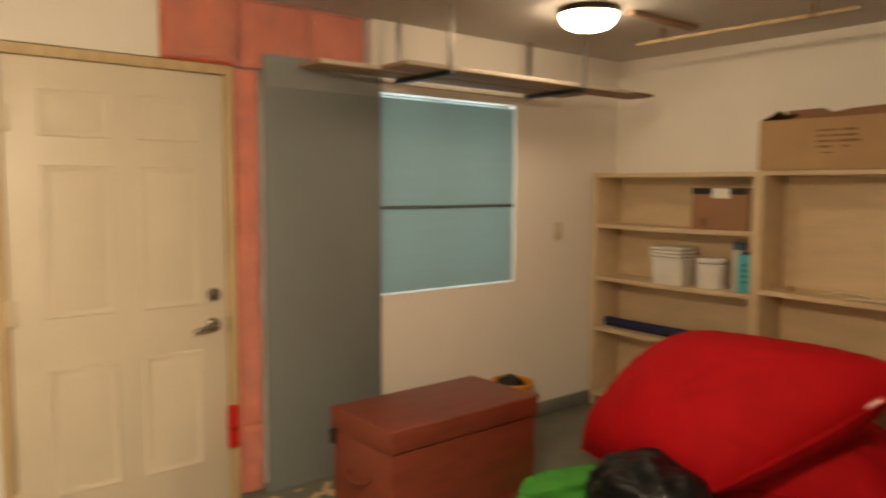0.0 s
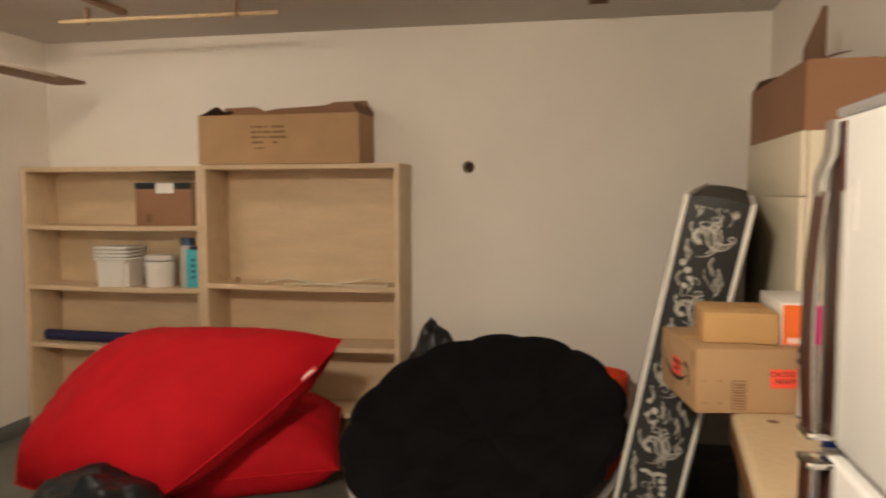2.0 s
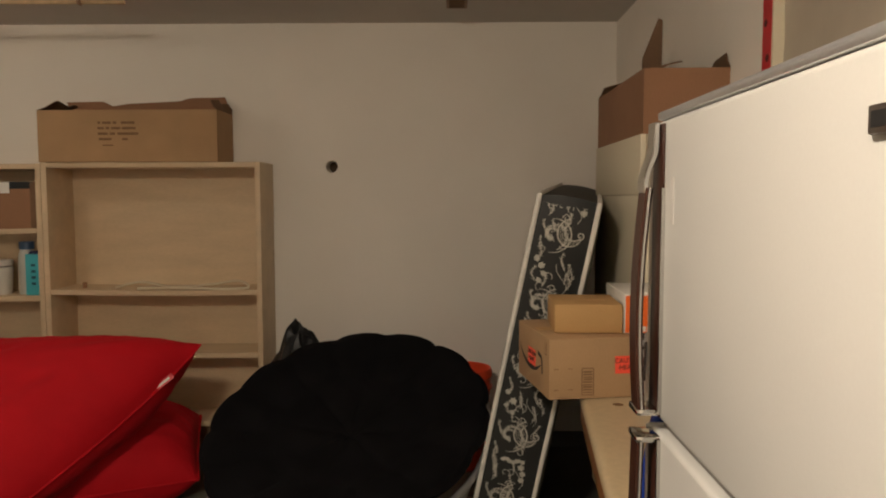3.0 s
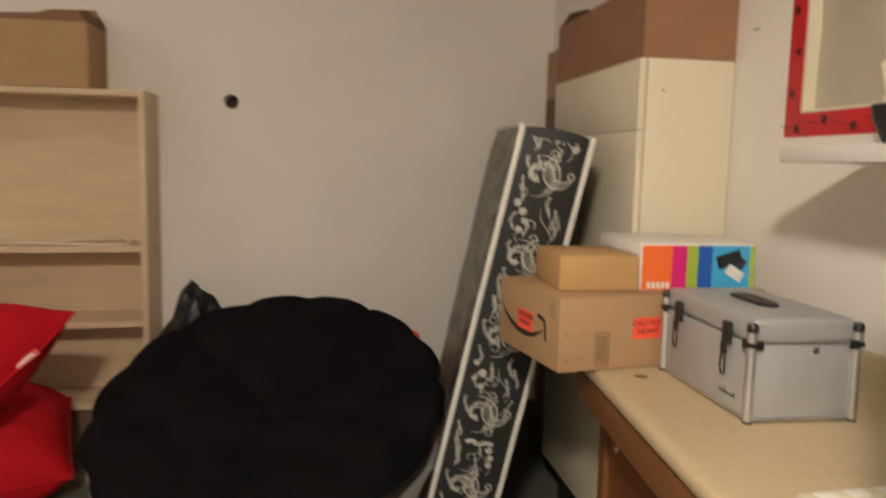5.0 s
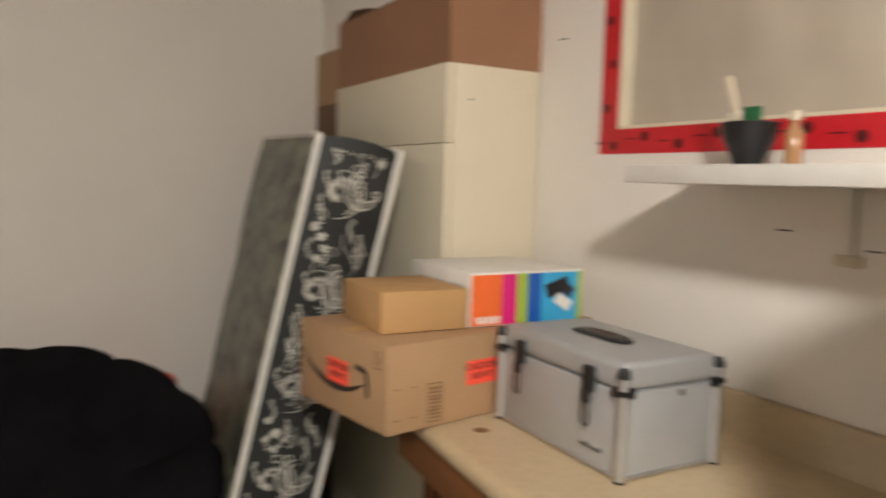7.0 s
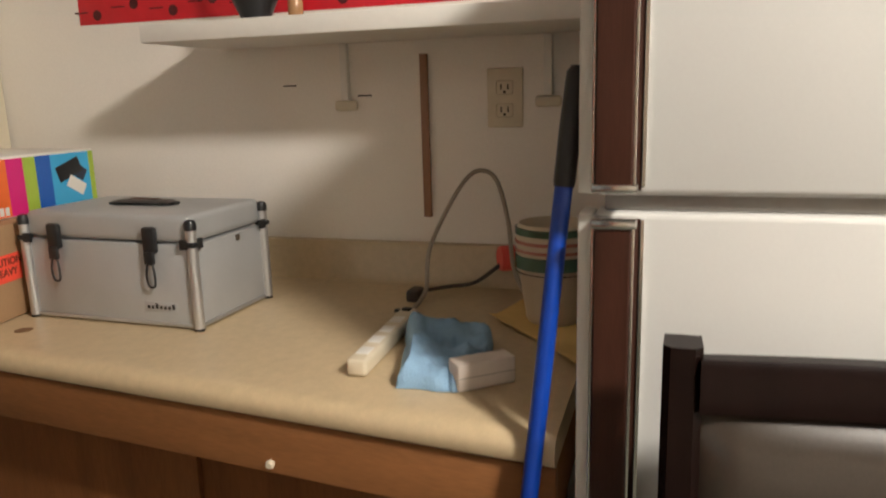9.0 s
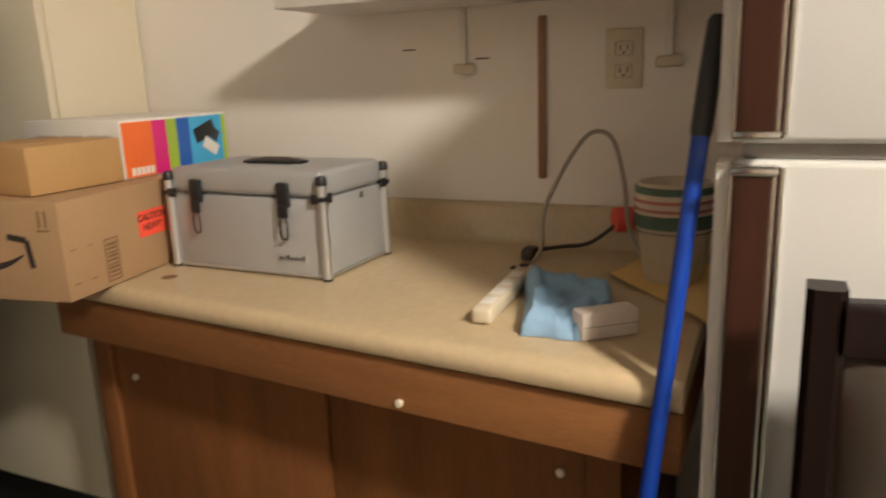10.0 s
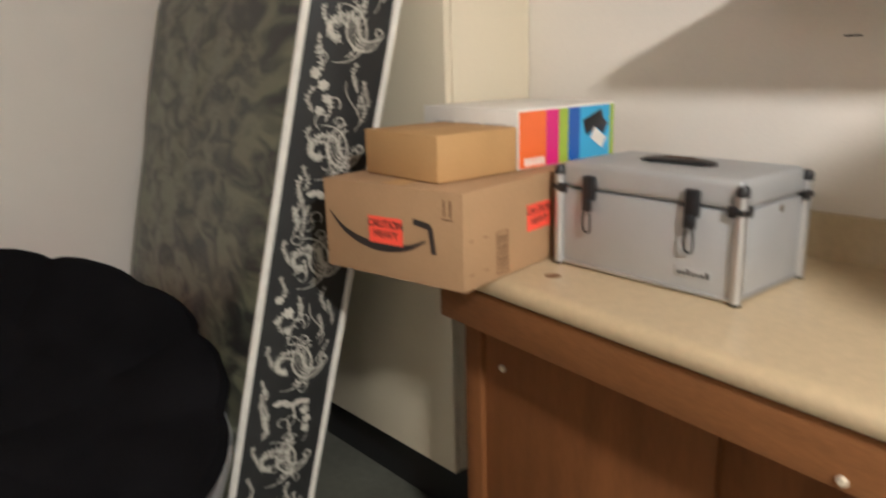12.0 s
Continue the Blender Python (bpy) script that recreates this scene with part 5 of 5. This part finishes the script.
for x in (0.022, 0.065):
    for z in (0.028, 0.090):
        part("corner_mark", block(x - 0.007, x + 0.007, -0.0007, -0.0002, z, z + 0.002), M_BARINK, am)
for y in (0.028, 0.042):
    part("arrow_mark", block(-0.0007, -0.0002, y - 0.002, y + 0.002, 0.135, 0.165), M_BARINK, am)
part("arrow_mark", block(-0.0007, -0.0002, 0.022, 0.048, 0.128, 0.131), M_BARINK, am)

carton("cardboard_box", pose(1.989, 3.606, ZT + 0.1815, 0, 0, -2), 0.205, 0.232, 0.088, M_CARDY, "small golden cardboard box on a larger parcel")
pb = thing("product_box", pose(2.199, 3.602, ZT + 0.1815, 0, 0, -1), "glossy printed product box with coloured stripes", "box")
part("body", block(0, 0.308, 0, 0.292, 0, 0.120, bevel=0.002), M_WHITE, pb)
for i, (x0, x1, rgb) in enumerate(((0.003, 0.083, (0.85, 0.17, 0.03)), (0.083, 0.122, (0.70, 0.02, 0.22)), (0.122, 0.152, (0.38, 0.52, 0.05)), (0.152, 0.190, (0.03, 0.12, 0.50)), (0.190, 0.293, (0.08, 0.42, 0.75)), (0.293, 0.307, (0.38, 0.52, 0.05)))):
    part("stripe", block(x0, x1, -0.0009, -0.0001, 0.002, 0.115), colored("stripe_colour", rgb, 0.25), pb)
pr = part("printed_device", (lambda b: (bmesh.ops.rotate(b, matrix=Matrix.Rotation(radians(-18), 3, "Y"), verts=b.verts), bmesh.ops.translate(b, vec=(0.236, -0.0016, 0.080), verts=b.verts), b)[2])(block(-0.033, 0.033, 0, 0.0006, -0.017, 0.017, bevel=0.0002)), M_BLACK, pb)
part("printed_device", (lambda b: (bmesh.ops.rotate(b, matrix=Matrix.Rotation(radians(35), 3, "Y"), verts=b.verts), bmesh.ops.translate(b, vec=(0.262, -0.0014, 0.074), verts=b.verts), b)[2])(block(-0.020, 0.020, 0, 0.0006, -0.014, 0.014, bevel=0.0002)), colored("dark_blue_print", (0.02, 0.03, 0.06)), pb)
part("printed_paper", (lambda b: (bmesh.ops.rotate(b, matrix=Matrix.Rotation(radians(32), 3, "Y"), verts=b.verts), bmesh.ops.translate(b, vec=(0.252, -0.0022, 0.045), verts=b.verts), b)[2])(block(-0.024, 0.024, 0, 0.0006, -0.013, 0.013)), M_WHITE, pb)
for i in range(5):
    part("print_bar", block(0.018 + 0.0125 * i, 0.027 + 0.0125 * i, -0.0015, -0.0010, 0.006, 0.022), M_WHITE, pb)
for i in range(3):
    part("side_print", block(-0.0006, -0.0001, 0.03 + 0.078 * i, 0.095 + 0.078 * i, 0.066, 0.090), colored("pale_grey_print", (0.52, 0.52, 0.50)), pb)
part("top_print", block(0.05, 0.22, 0.07, 0.22, 0.1171, 0.1177), colored("grey_print", (0.33, 0.31, 0.30)), pb)


def flight_case():
    c = thing("metal_case", pose(2.224, 3.147, ZT, 0, 0, -1.5), "silver aluminium tool case with black latches, closed", "case")
    D, W, H, S = 0.222, 0.376, 0.205, 0.152
    part("body", block(0.002, D - 0.002, 0.002, W - 0.002, 0.002, S, bevel=0.003), M_CASE, c)
    lid = part("lid", block(0.002, D - 0.002, 0.002, W - 0.002, S + 0.003, H, bevel=0.012, seg=4), M_CASE, c)
    for z in (0.006,):
        part("edge_rail", tube([(0, W / 2, z), (0, 0, z), (D, 0, z), (D, W, z), (0, W, z), (0, W / 2, z)], 0.0036, 6), M_SILVER, c, "bright aluminium edge rail")
    for x in (0.0, D):
        for y in (0.0, W):
            p = lathe([(0, 0.004), (0.0095, 0.004), (0.0095, S + 0.030), (0, S + 0.030)], 14)
            bmesh.ops.translate(p, vec=(x, y, 0), verts=p.verts)
            part("corner_post", p, M_SILVER, c)
            q = lathe([(0, 0), (0.009, 0.0), (0.0095, 0.004), (0.009, 0.009), (0, 0.009)], 14)
            bmesh.ops.translate(q, vec=(x, y, 0), verts=q.verts)
            part("corner_cap", q, M_BLACK, c)
            q = lathe([(0, S + 0.028), (0.0105, S + 0.028), (0.0110, S + 0.038), (0.008, S + 0.045), (0, S + 0.047)], 14)
            bmesh.ops.translate(q, vec=(x, y, 0), verts=q.verts)
            part("corner_cap", q, M_BLACK, c)
            sx, sy = (1 if x == 0 else -1), (1 if y == 0 else -1)
            b = bmesh.new()
            box(b, x - 0.0102, x + 0.0102, y - 0.0102, y + 0.0102, S - 0.002, S + 0.008, bevel=0.002)
            box(b, min(x, x + sx * 0.020), max(x, x + sx * 0.020), y - sy * 0.006 - 0.003, y - sy * 0.006 + 0.003, S - 0.006, S + 0.012, bevel=0.001)
            box(b, x - sx * 0.006 - 0.003, x - sx * 0.006 + 0.003, min(y, y + sy * 0.020), max(y, y + sy * 0.020), S - 0.006, S + 0.012, bevel=0.001)
            part("corner_clip", b, M_BLACK, c)
    for y in (0.085, W - 0.075):
        b = bmesh.new()
        box(b, -0.011, 0.002, y - 0.0135, y + 0.0135, S - 0.016, S + 0.032, bevel=0.005)
        box(b, -0.014, -0.006, y - 0.011, y + 0.011, S - 0.036, S - 0.010, bevel=0.004)
        l = part("latch", b, M_BLACK, c, "black spring latch")
        loop = smooth_path([(-0.010, y - 0.006, S - 0.036), (-0.011, y - 0.009, S - 0.055), (-0.010, y - 0.006, S - 0.074), (-0.010, y + 0.006, S - 0.074), (-0.011, y + 0.009, S - 0.055), (-0.010, y + 0.006, S - 0.036)])
        part("wire_loop", tube(loop, 0.0021, 6), M_BLACK, l)
    h = bmesh.new()
    tube(smooth_path([(D / 2, W / 2 - 0.075, H + 0.001), (D / 2, W / 2 - 0.06, H + 0.004), (D / 2, W / 2, H + 0.006), (D / 2, W / 2 + 0.06, H + 0.004), (D / 2, W / 2 + 0.075, H + 0.001)]), [0.008] * 4 + [0.018] * 5 + [0.025] * 15 + [0.018] * 5 + [0.010] * 4, 14, bm=h, flat=0.2)
    part("handle", h, M_BLACK, lid, "black folding carry handle")
    part("handle_slot", block(D / 2 - 0.007, D / 2 + 0.007, W / 2 - 0.035, W / 2 + 0.030, H + 0.0104, H + 0.0116, bevel=0.0005), M_HOLE, lid)
    part("name_plate", block(0.0008, 0.0024, 0.045, 0.115, 0.028, 0.046, bevel=0.0004), M_CASE, c)
    for i in range(7):
        part("plate_bar", block(0.0002, 0.0010, 0.050 + 0.009 * i, 0.0555 + 0.009 * i, 0.033, 0.039 + 0.004 * ((i * 3) % 4 == 0)), M_INK, c)
    for y, z in ((0.0, S - 0.02),):
        part("side_rivet", block(0.13, 0.142, -0.001, 0.003, z + 0.004, z + 0.016, bevel=0.002), M_NICKEL, c)
    return c


flight_case()


# ---- right wall: taped window, narrow shelf, pegs, outlet ----
def taped_window():
    w = thing("window_2", pose(XR, RY0, RZ0), "window opening sealed with plastic sheet and red tape", "window", kind="structure")
    L, H = RY1 - RY0, RZ1 - RZ0
    rv = bmesh.new()
    for a in ((0.0, L, 0.0, 0.012), (0.0, L, H - 0.012, H), (0.0, 0.012, 0.012, H - 0.012), (L - 0.012, L, 0.012, H - 0.012)):
        box(rv, 0.0, 0.10, a[0], a[1], a[2], a[3])
    part("reveal", rv, M_CREAM, w, shade=False)
    bm = bmesh.new()
    n, q = 26, 18
    g = [[bm.verts.new((0.034 + 0.006 * noise.noise((i * 0.35, j * 0.3, 2)), 0.012 + (L - 0.024) * i / n, 0.012 + (H - 0.024) * j / q)) for i in range(n + 1)] for j in range(q + 1)]
    for j in range(q):
        for i in range(n):
            bm.faces.new((g[j][i], g[j][i + 1], g[j + 1][i + 1], g[j + 1][i]))
    r = bmesh.ops.extrude_face_region(bm, geom=bm.faces[:])
    bmesh.ops.translate(bm, vec=(0.01, 0, 0), verts=[v for v in r["geom"] if isinstance(v, bmesh.types.BMVert)])
    bmesh.ops.recalc_face_normals(bm, faces=bm.faces)
    part("plastic_sheet", bm, M_POLY, w, "taut beige plastic sheet")
    T = 0.056
    for i, (y0, y1, z0, z1) in enumerate(((-T, L + T, -T, 0.004), (-T, L + T, H - 0.004, H + T), (-T, 0.004, 0.004, H - 0.004), (L - 0.004, L + T, 0.004, H - 0.004))):
        t = part("red_tape", block(-0.0022 - 0.0004 * (i > 1), -0.0004, y0, y1, z0, z1, bevel=0.0004, seg=1), M_TAPE, w, "red sheathing tape with dark print")
        along = (y1 - y0) > (z1 - z0)
        k = int(max(y1 - y0, z1 - z0) / 0.095)
        for j in range(k):
            f = (j + 0.5) / k
            y, z = (y0 + (y1 - y0) * f, (z0 + z1) / 2 + 0.010 * (-1) ** j) if along else ((y0 + y1) / 2 + 0.008 * (-1) ** j, z0 + (z1 - z0) * f)
            m = lathe([(0, 0), (0.012, 0), (0.012, 0.0006), (0, 0.0006)], 14)
            bmesh.ops.transform(m, matrix=pose(-0.0030, y, z, 0, 90, 0), verts=m.verts)
            part("print_mark", m, M_TAPEINK, t)
            if along:
                part("print_bar", block(-0.0032, -0.0026, y + 0.026, y + 0.062, z - 0.006 * (-1) ** j, z + 0.003 - 0.006 * (-1) ** j), M_TAPEINK, t)
    lump = crumple(0.018, 0.032, 0.034, 31, 0.35)
    bmesh.ops.translate(lump, vec=(0.012, 0.040, 0.014), verts=lump.verts)
    part("loose_film", lump, M_SHELFW, w, "bunched white plastic film")
    return w


taped_window()


def wall_shelf():
    s = thing("wall_shelf", pose(2.372, 2.44, 1.418), "narrow white painted shelf below the taped window", "shelf")
    part("board", block(0.0, XR - 0.002 - 2.372, 0.0, 0.888, 0.0, 0.034, bevel=0.003), M_SHELFW, s)
    for y in (0.155, 0.585):
        b = block(XR - 2.372 - 0.016, XR - 2.372 - 0.001, y - 0.008, y + 0.008, -0.117, -0.001, bevel=0.002)
        p = part("bracket", b, M_SHELFW, s, "white shelf bracket strip")
        part("bracket_foot", block(XR - 2.372 - 0.014, XR - 2.372 - 0.001, y - 0.026, y + 0.026, -0.139, -0.1175, bevel=0.006), M_IVORY, p)
    return s


wall_shelf()
pot = thing("small_pot", pose(2.505, 3.155, 1.4522), "small black pot holding a brush and green card", "pot")
part("bowl", lathe([(0, 0), (0.024, 0), (0.026, 0.006), (0.046, 0.05), (0.051, 0.078), (0.047, 0.08), (0.040, 0.05), (0.0, 0.02)], 26), M_BLACK, pot)
part("card", block(-0.004, 0.004, -0.022, 0.014, 0.03, 0.108, bevel=0.001), colored("green_card", (0.03, 0.14, 0.05)), pot)
part("brush", tube([(0.0, 0.015, 0.05), (0.002, 0.055, 0.165)], [0.006, 0.008], 8), M_IVORY, pot)
part("spoon", tube([(0.01, 0.02, 0.05), (0.012, 0.045, 0.10)], [0.006, 0.013], 8), M_WHITE, pot)
vial = thing("glass_vial", pose(2.520, 3.075, 1.4522), "small amber bottle with a pale cap", "bottle")
part("body", lathe([(0, 0), (0.014, 0), (0.015, 0.004), (0.015, 0.06), (0.008, 0.07), (0.008, 0.08), (0, 0.08)], 18), colored("amber_glass", (0.40, 0.22, 0.10), 0.15), vial)
part("cap", lathe([(0, 0.08), (0.011, 0.08), (0.011, 0.096), (0, 0.096)], 18), M_IVORY, vial)

ol = thing("wall_outlet", pose(XR, 2.682, 1.298), "ivory double wall outlet", "outlet")
part("plate", block(-0.006, 0.0, -0.036, 0.036, -0.058, 0.058, bevel=0.0025), M_IVORY, ol)
for z in (-0.026, 0.018):
    r = part("receptacle", block(-0.009, -0.006, -0.017, 0.017, z - 0.012, z + 0.016, bevel=0.004), M_IVORY, ol)
    for y in (-0.007, 0.007):
        part("slot", block(-0.0098, -0.009, y - 0.0013, y + 0.0013, z - 0.002, z + 0.009), M_INK, r)
    part("ground_hole", block(-0.0098, -0.009, -0.0025, 0.0025, z - 0.009, z - 0.004), M_INK, r)
stk = thing("wall_batten", pose(XR, 2.850, 1.055), "thin brown wooden strip nailed to the wall", "strip")
part("strip", block(-0.012, 0.0, -0.008, 0.008, 0.0, 0.335, bevel=0.002), colored("brown_strip", (0.30, 0.16, 0.09), 0.6), stk)
for y, z in ((3.16, 1.335), (2.985, 1.31), (3.86, 1.80)):
    solid("wall_nick", block(XR - 0.0008, XR + 0.004, y - 0.016, y + 0.016, z - 0.0015, z + 0.0015), M_INK, "small dark scratch in the wall", "scratch", "structure")

# ---- loose things on the counter ----
ps = thing("power_strip", pose(2.085, 2.785, ZT, 0, 0, 3), "ivory power strip with a grey cord", "power strip")
part("body", block(0.0, 0.27, -0.016, 0.016, 0.0, 0.026, bevel=0.006, seg=3), M_IVORY, ps)
for i in range(4):
    part("socket", block(0.025 + 0.052 * i, 0.055 + 0.052 * i, -0.010, 0.010, 0.026, 0.0272, bevel=0.0004), M_WHITE, ps)
part("switch", block(0.246, 0.260, -0.008, 0.008, 0.026, 0.030, bevel=0.001), M_BLACK, ps)
part("cord", tube(smooth_path([(0.262, 0.0, 0.015), (0.31, 0.006, 0.010), (0.38, 0.00, 0.03), (0.435, 0.005, 0.10), (0.47, -0.040, 0.20), (0.482, -0.080, 0.246), (0.482, -0.120, 0.232), (0.475, -0.145, 0.15), (0.45, -0.16, 0.06), (0.42, -0.19, 0.01)]), 0.0044, 8), M_CORD, ps, "grey flexible cord")
dp = thing("plug_cord", pose(2.49, 2.835, ZT), "dark plug on a short cord with a red cap", "cord")
part("plug", block(-0.025, 0.02, -0.012, 0.014, 0.0, 0.024, bevel=0.006), M_DARKCORD, dp)
part("cord", tube(smooth_path([(0.015, 0.0, 0.013), (0.06, -0.05, 0.014), (0.08, -0.10, 0.02), (0.095, -0.155, 0.06)]), 0.0042, 8), M_DARKCORD, dp)
rc = lathe([(0, 0), (0.024, 0), (0.026, 0.005), (0.026, 0.034), (0.020, 0.040), (0, 0.040)], 20)
bmesh.ops.transform(rc, matrix=pose(0.088, -0.150, 0.070, 90, 0, 30), verts=rc.verts)
part("red_cap", rc, colored("coral_red_plastic", (0.75, 0.08, 0.06)), dp, "coral red plastic cap")
cl = thing("cable_clip", pose(2.40, 2.830, ZT, 0, 0, -20), "small flat black clip on the worktop", "clip")
part("body", block(-0.006, 0.006, -0.017, 0.017, 0.0, 0.006, bevel=0.002), M_BLACK, cl)
tw = thing("microfibre_cloth", pose(2.180, 2.675, ZT), "folded crumpled light blue microfibre cloth", "cloth")


def cloth(rx, ry, h, seed):
    bm = bmesh.new()
    n = 46
    g = []
    for j in range(n + 1):
        row = []
        for i in range(n + 1):
            a, b = 2 * i / n - 1, 2 * j / n - 1
            m = max(abs(a), abs(b))
            e = max(0.0, 1 - m ** 10) ** 0.5
            rim = math.exp(-((a - 0.68) / 0.22) ** 2) + 0.8 * math.exp(-((b - 0.72) / 0.25) ** 2)
            fold = math.exp(-((0.75 * a - 0.65 * b + 0.22 * math.sin(2.6 * b + seed)) / 0.16) ** 2)
            hollow = math.exp(-((a - 0.18) / 0.22) ** 2 - ((b + 0.15) / 0.3) ** 2) + 0.8 * math.exp(-((a - 0.35) / 0.14) ** 2 - ((b - 0.42) / 0.24) ** 2)
            z = h * e * (0.48 + 0.34 * rim + 0.34 * fold - 0.85 * hollow + 0.30 * (0.5 - abs(noise.noise((a * 2.6 + 0.8 * b, b * 2.2, seed))) * 2) + 0.08 * noise.noise((a * 7, b * 7, seed)))
            skew = 0.035 * a
            row.append(bm.verts.new((a * rx * (1 + 0.06 * noise.noise((b * 2, seed, 4))), b * ry * (1 + 0.08 * noise.noise((a * 2, seed, 8))) * (1 - 0.8 * max(0, -a) * (b < 0)) + skew, max(0.003, z))))
        g.append(row)
    for j in range(n):
        for i in range(n):
            bm.faces.new((g[j][i], g[j][i + 1], g[j + 1][i + 1], g[j + 1][i]))
    r = bmesh.ops.extrude_face_region(bm, geom=bm.faces[:])
    for v in r["geom"]:
        if isinstance(v, bmesh.types.BMVert):
            v.co.z = max(0.0, v.co.z - 0.003)
    bmesh.ops.recalc_face_normals(bm, faces=bm.faces)
    return bm


part("cloth", cloth(0.118, 0.074, 0.046, 5.3), M_TOWEL, tw)
wb = thing("small_box", pose(2.104, 2.602, ZT, 0, 0, -50), "pale grey little box lying on its side", "box")
part("body", block(-0.044, 0.044, -0.018, 0.018, 0.0, 0.040, bevel=0.004), M_GREYPL, wb)
part("groove", block(-0.043, 0.043, -0.0186, -0.018, 0.019, 0.0202), colored("groove_grey", (0.35, 0.31, 0.27)), wb)
pp = thing("paper_sheet", pose(2.160, 2.470, ZT), "curled tan paper sheet under the crock", "paper")
pbm = bmesh.new()
n = 24
g = []
for j in range(n + 1):
    v = j / n
    row = []
    for i in range(n + 1):
        u = i / n
        left = Vector((0.235 * u, 0.19 * u ** 1.3 + 0.006 * math.sin(u * 9), 0))
        right = Vector((0.36 + 0.05 * u, 0.15 * u, 0))
        p = left.lerp(right, v)
        p.z = 0.0022 + 0.010 * max(0, 0.25 - v) * 4 * (0.5 + 0.5 * math.sin(u * 7 + 1)) * max(0.0, 1 - v * 4)
        row.append(pbm.verts.new(p))
    g.append(row)
for j in range(n):
    for i in range(n):
        pbm.faces.new((g[j][i], g[j][i + 1], g[j + 1][i + 1], g[j + 1][i]))
r = bmesh.ops.extrude_face_region(pbm, geom=pbm.faces[:])
bmesh.ops.translate(pbm, vec=(0, 0, -0.0012), verts=[v for v in r["geom"] if isinstance(v, bmesh.types.BMVert)])
bmesh.ops.recalc_face_normals(pbm, faces=pbm.faces)
part("sheet", pbm, M_PAPER, pp)
ck = thing("ceramic_crock", pose(2.412, 2.550, ZT + 0.0028), "cream ceramic crock with green and rose bands", "crock")
part("body", lathe([(0, 0), (0.044, 0), (0.048, 0.006), (0.050, 0.02), (0.060, 0.085), (0.065, 0.095), (0.066, 0.165), (0.060, 0.175), (0.054, 0.165), (0.045, 0.02), (0, 0.02)], 36), M_CERAM, ck)
for z0, z1, r, mt in ((0.098, 0.122, 0.0675, M_CERGREEN), (0.127, 0.133, 0.0678, M_CERRED), (0.141, 0.148, 0.0676, M_CERRED), (0.156, 0.169, 0.0675, M_CERGREEN), (0.090, 0.093, 0.0655, M_INK)):
    part("band", lathe([(r - 0.004, z0), (r, z0 + 0.001), (r, z1 - 0.001), (r - 0.004, z1)], 36), mt, ck)
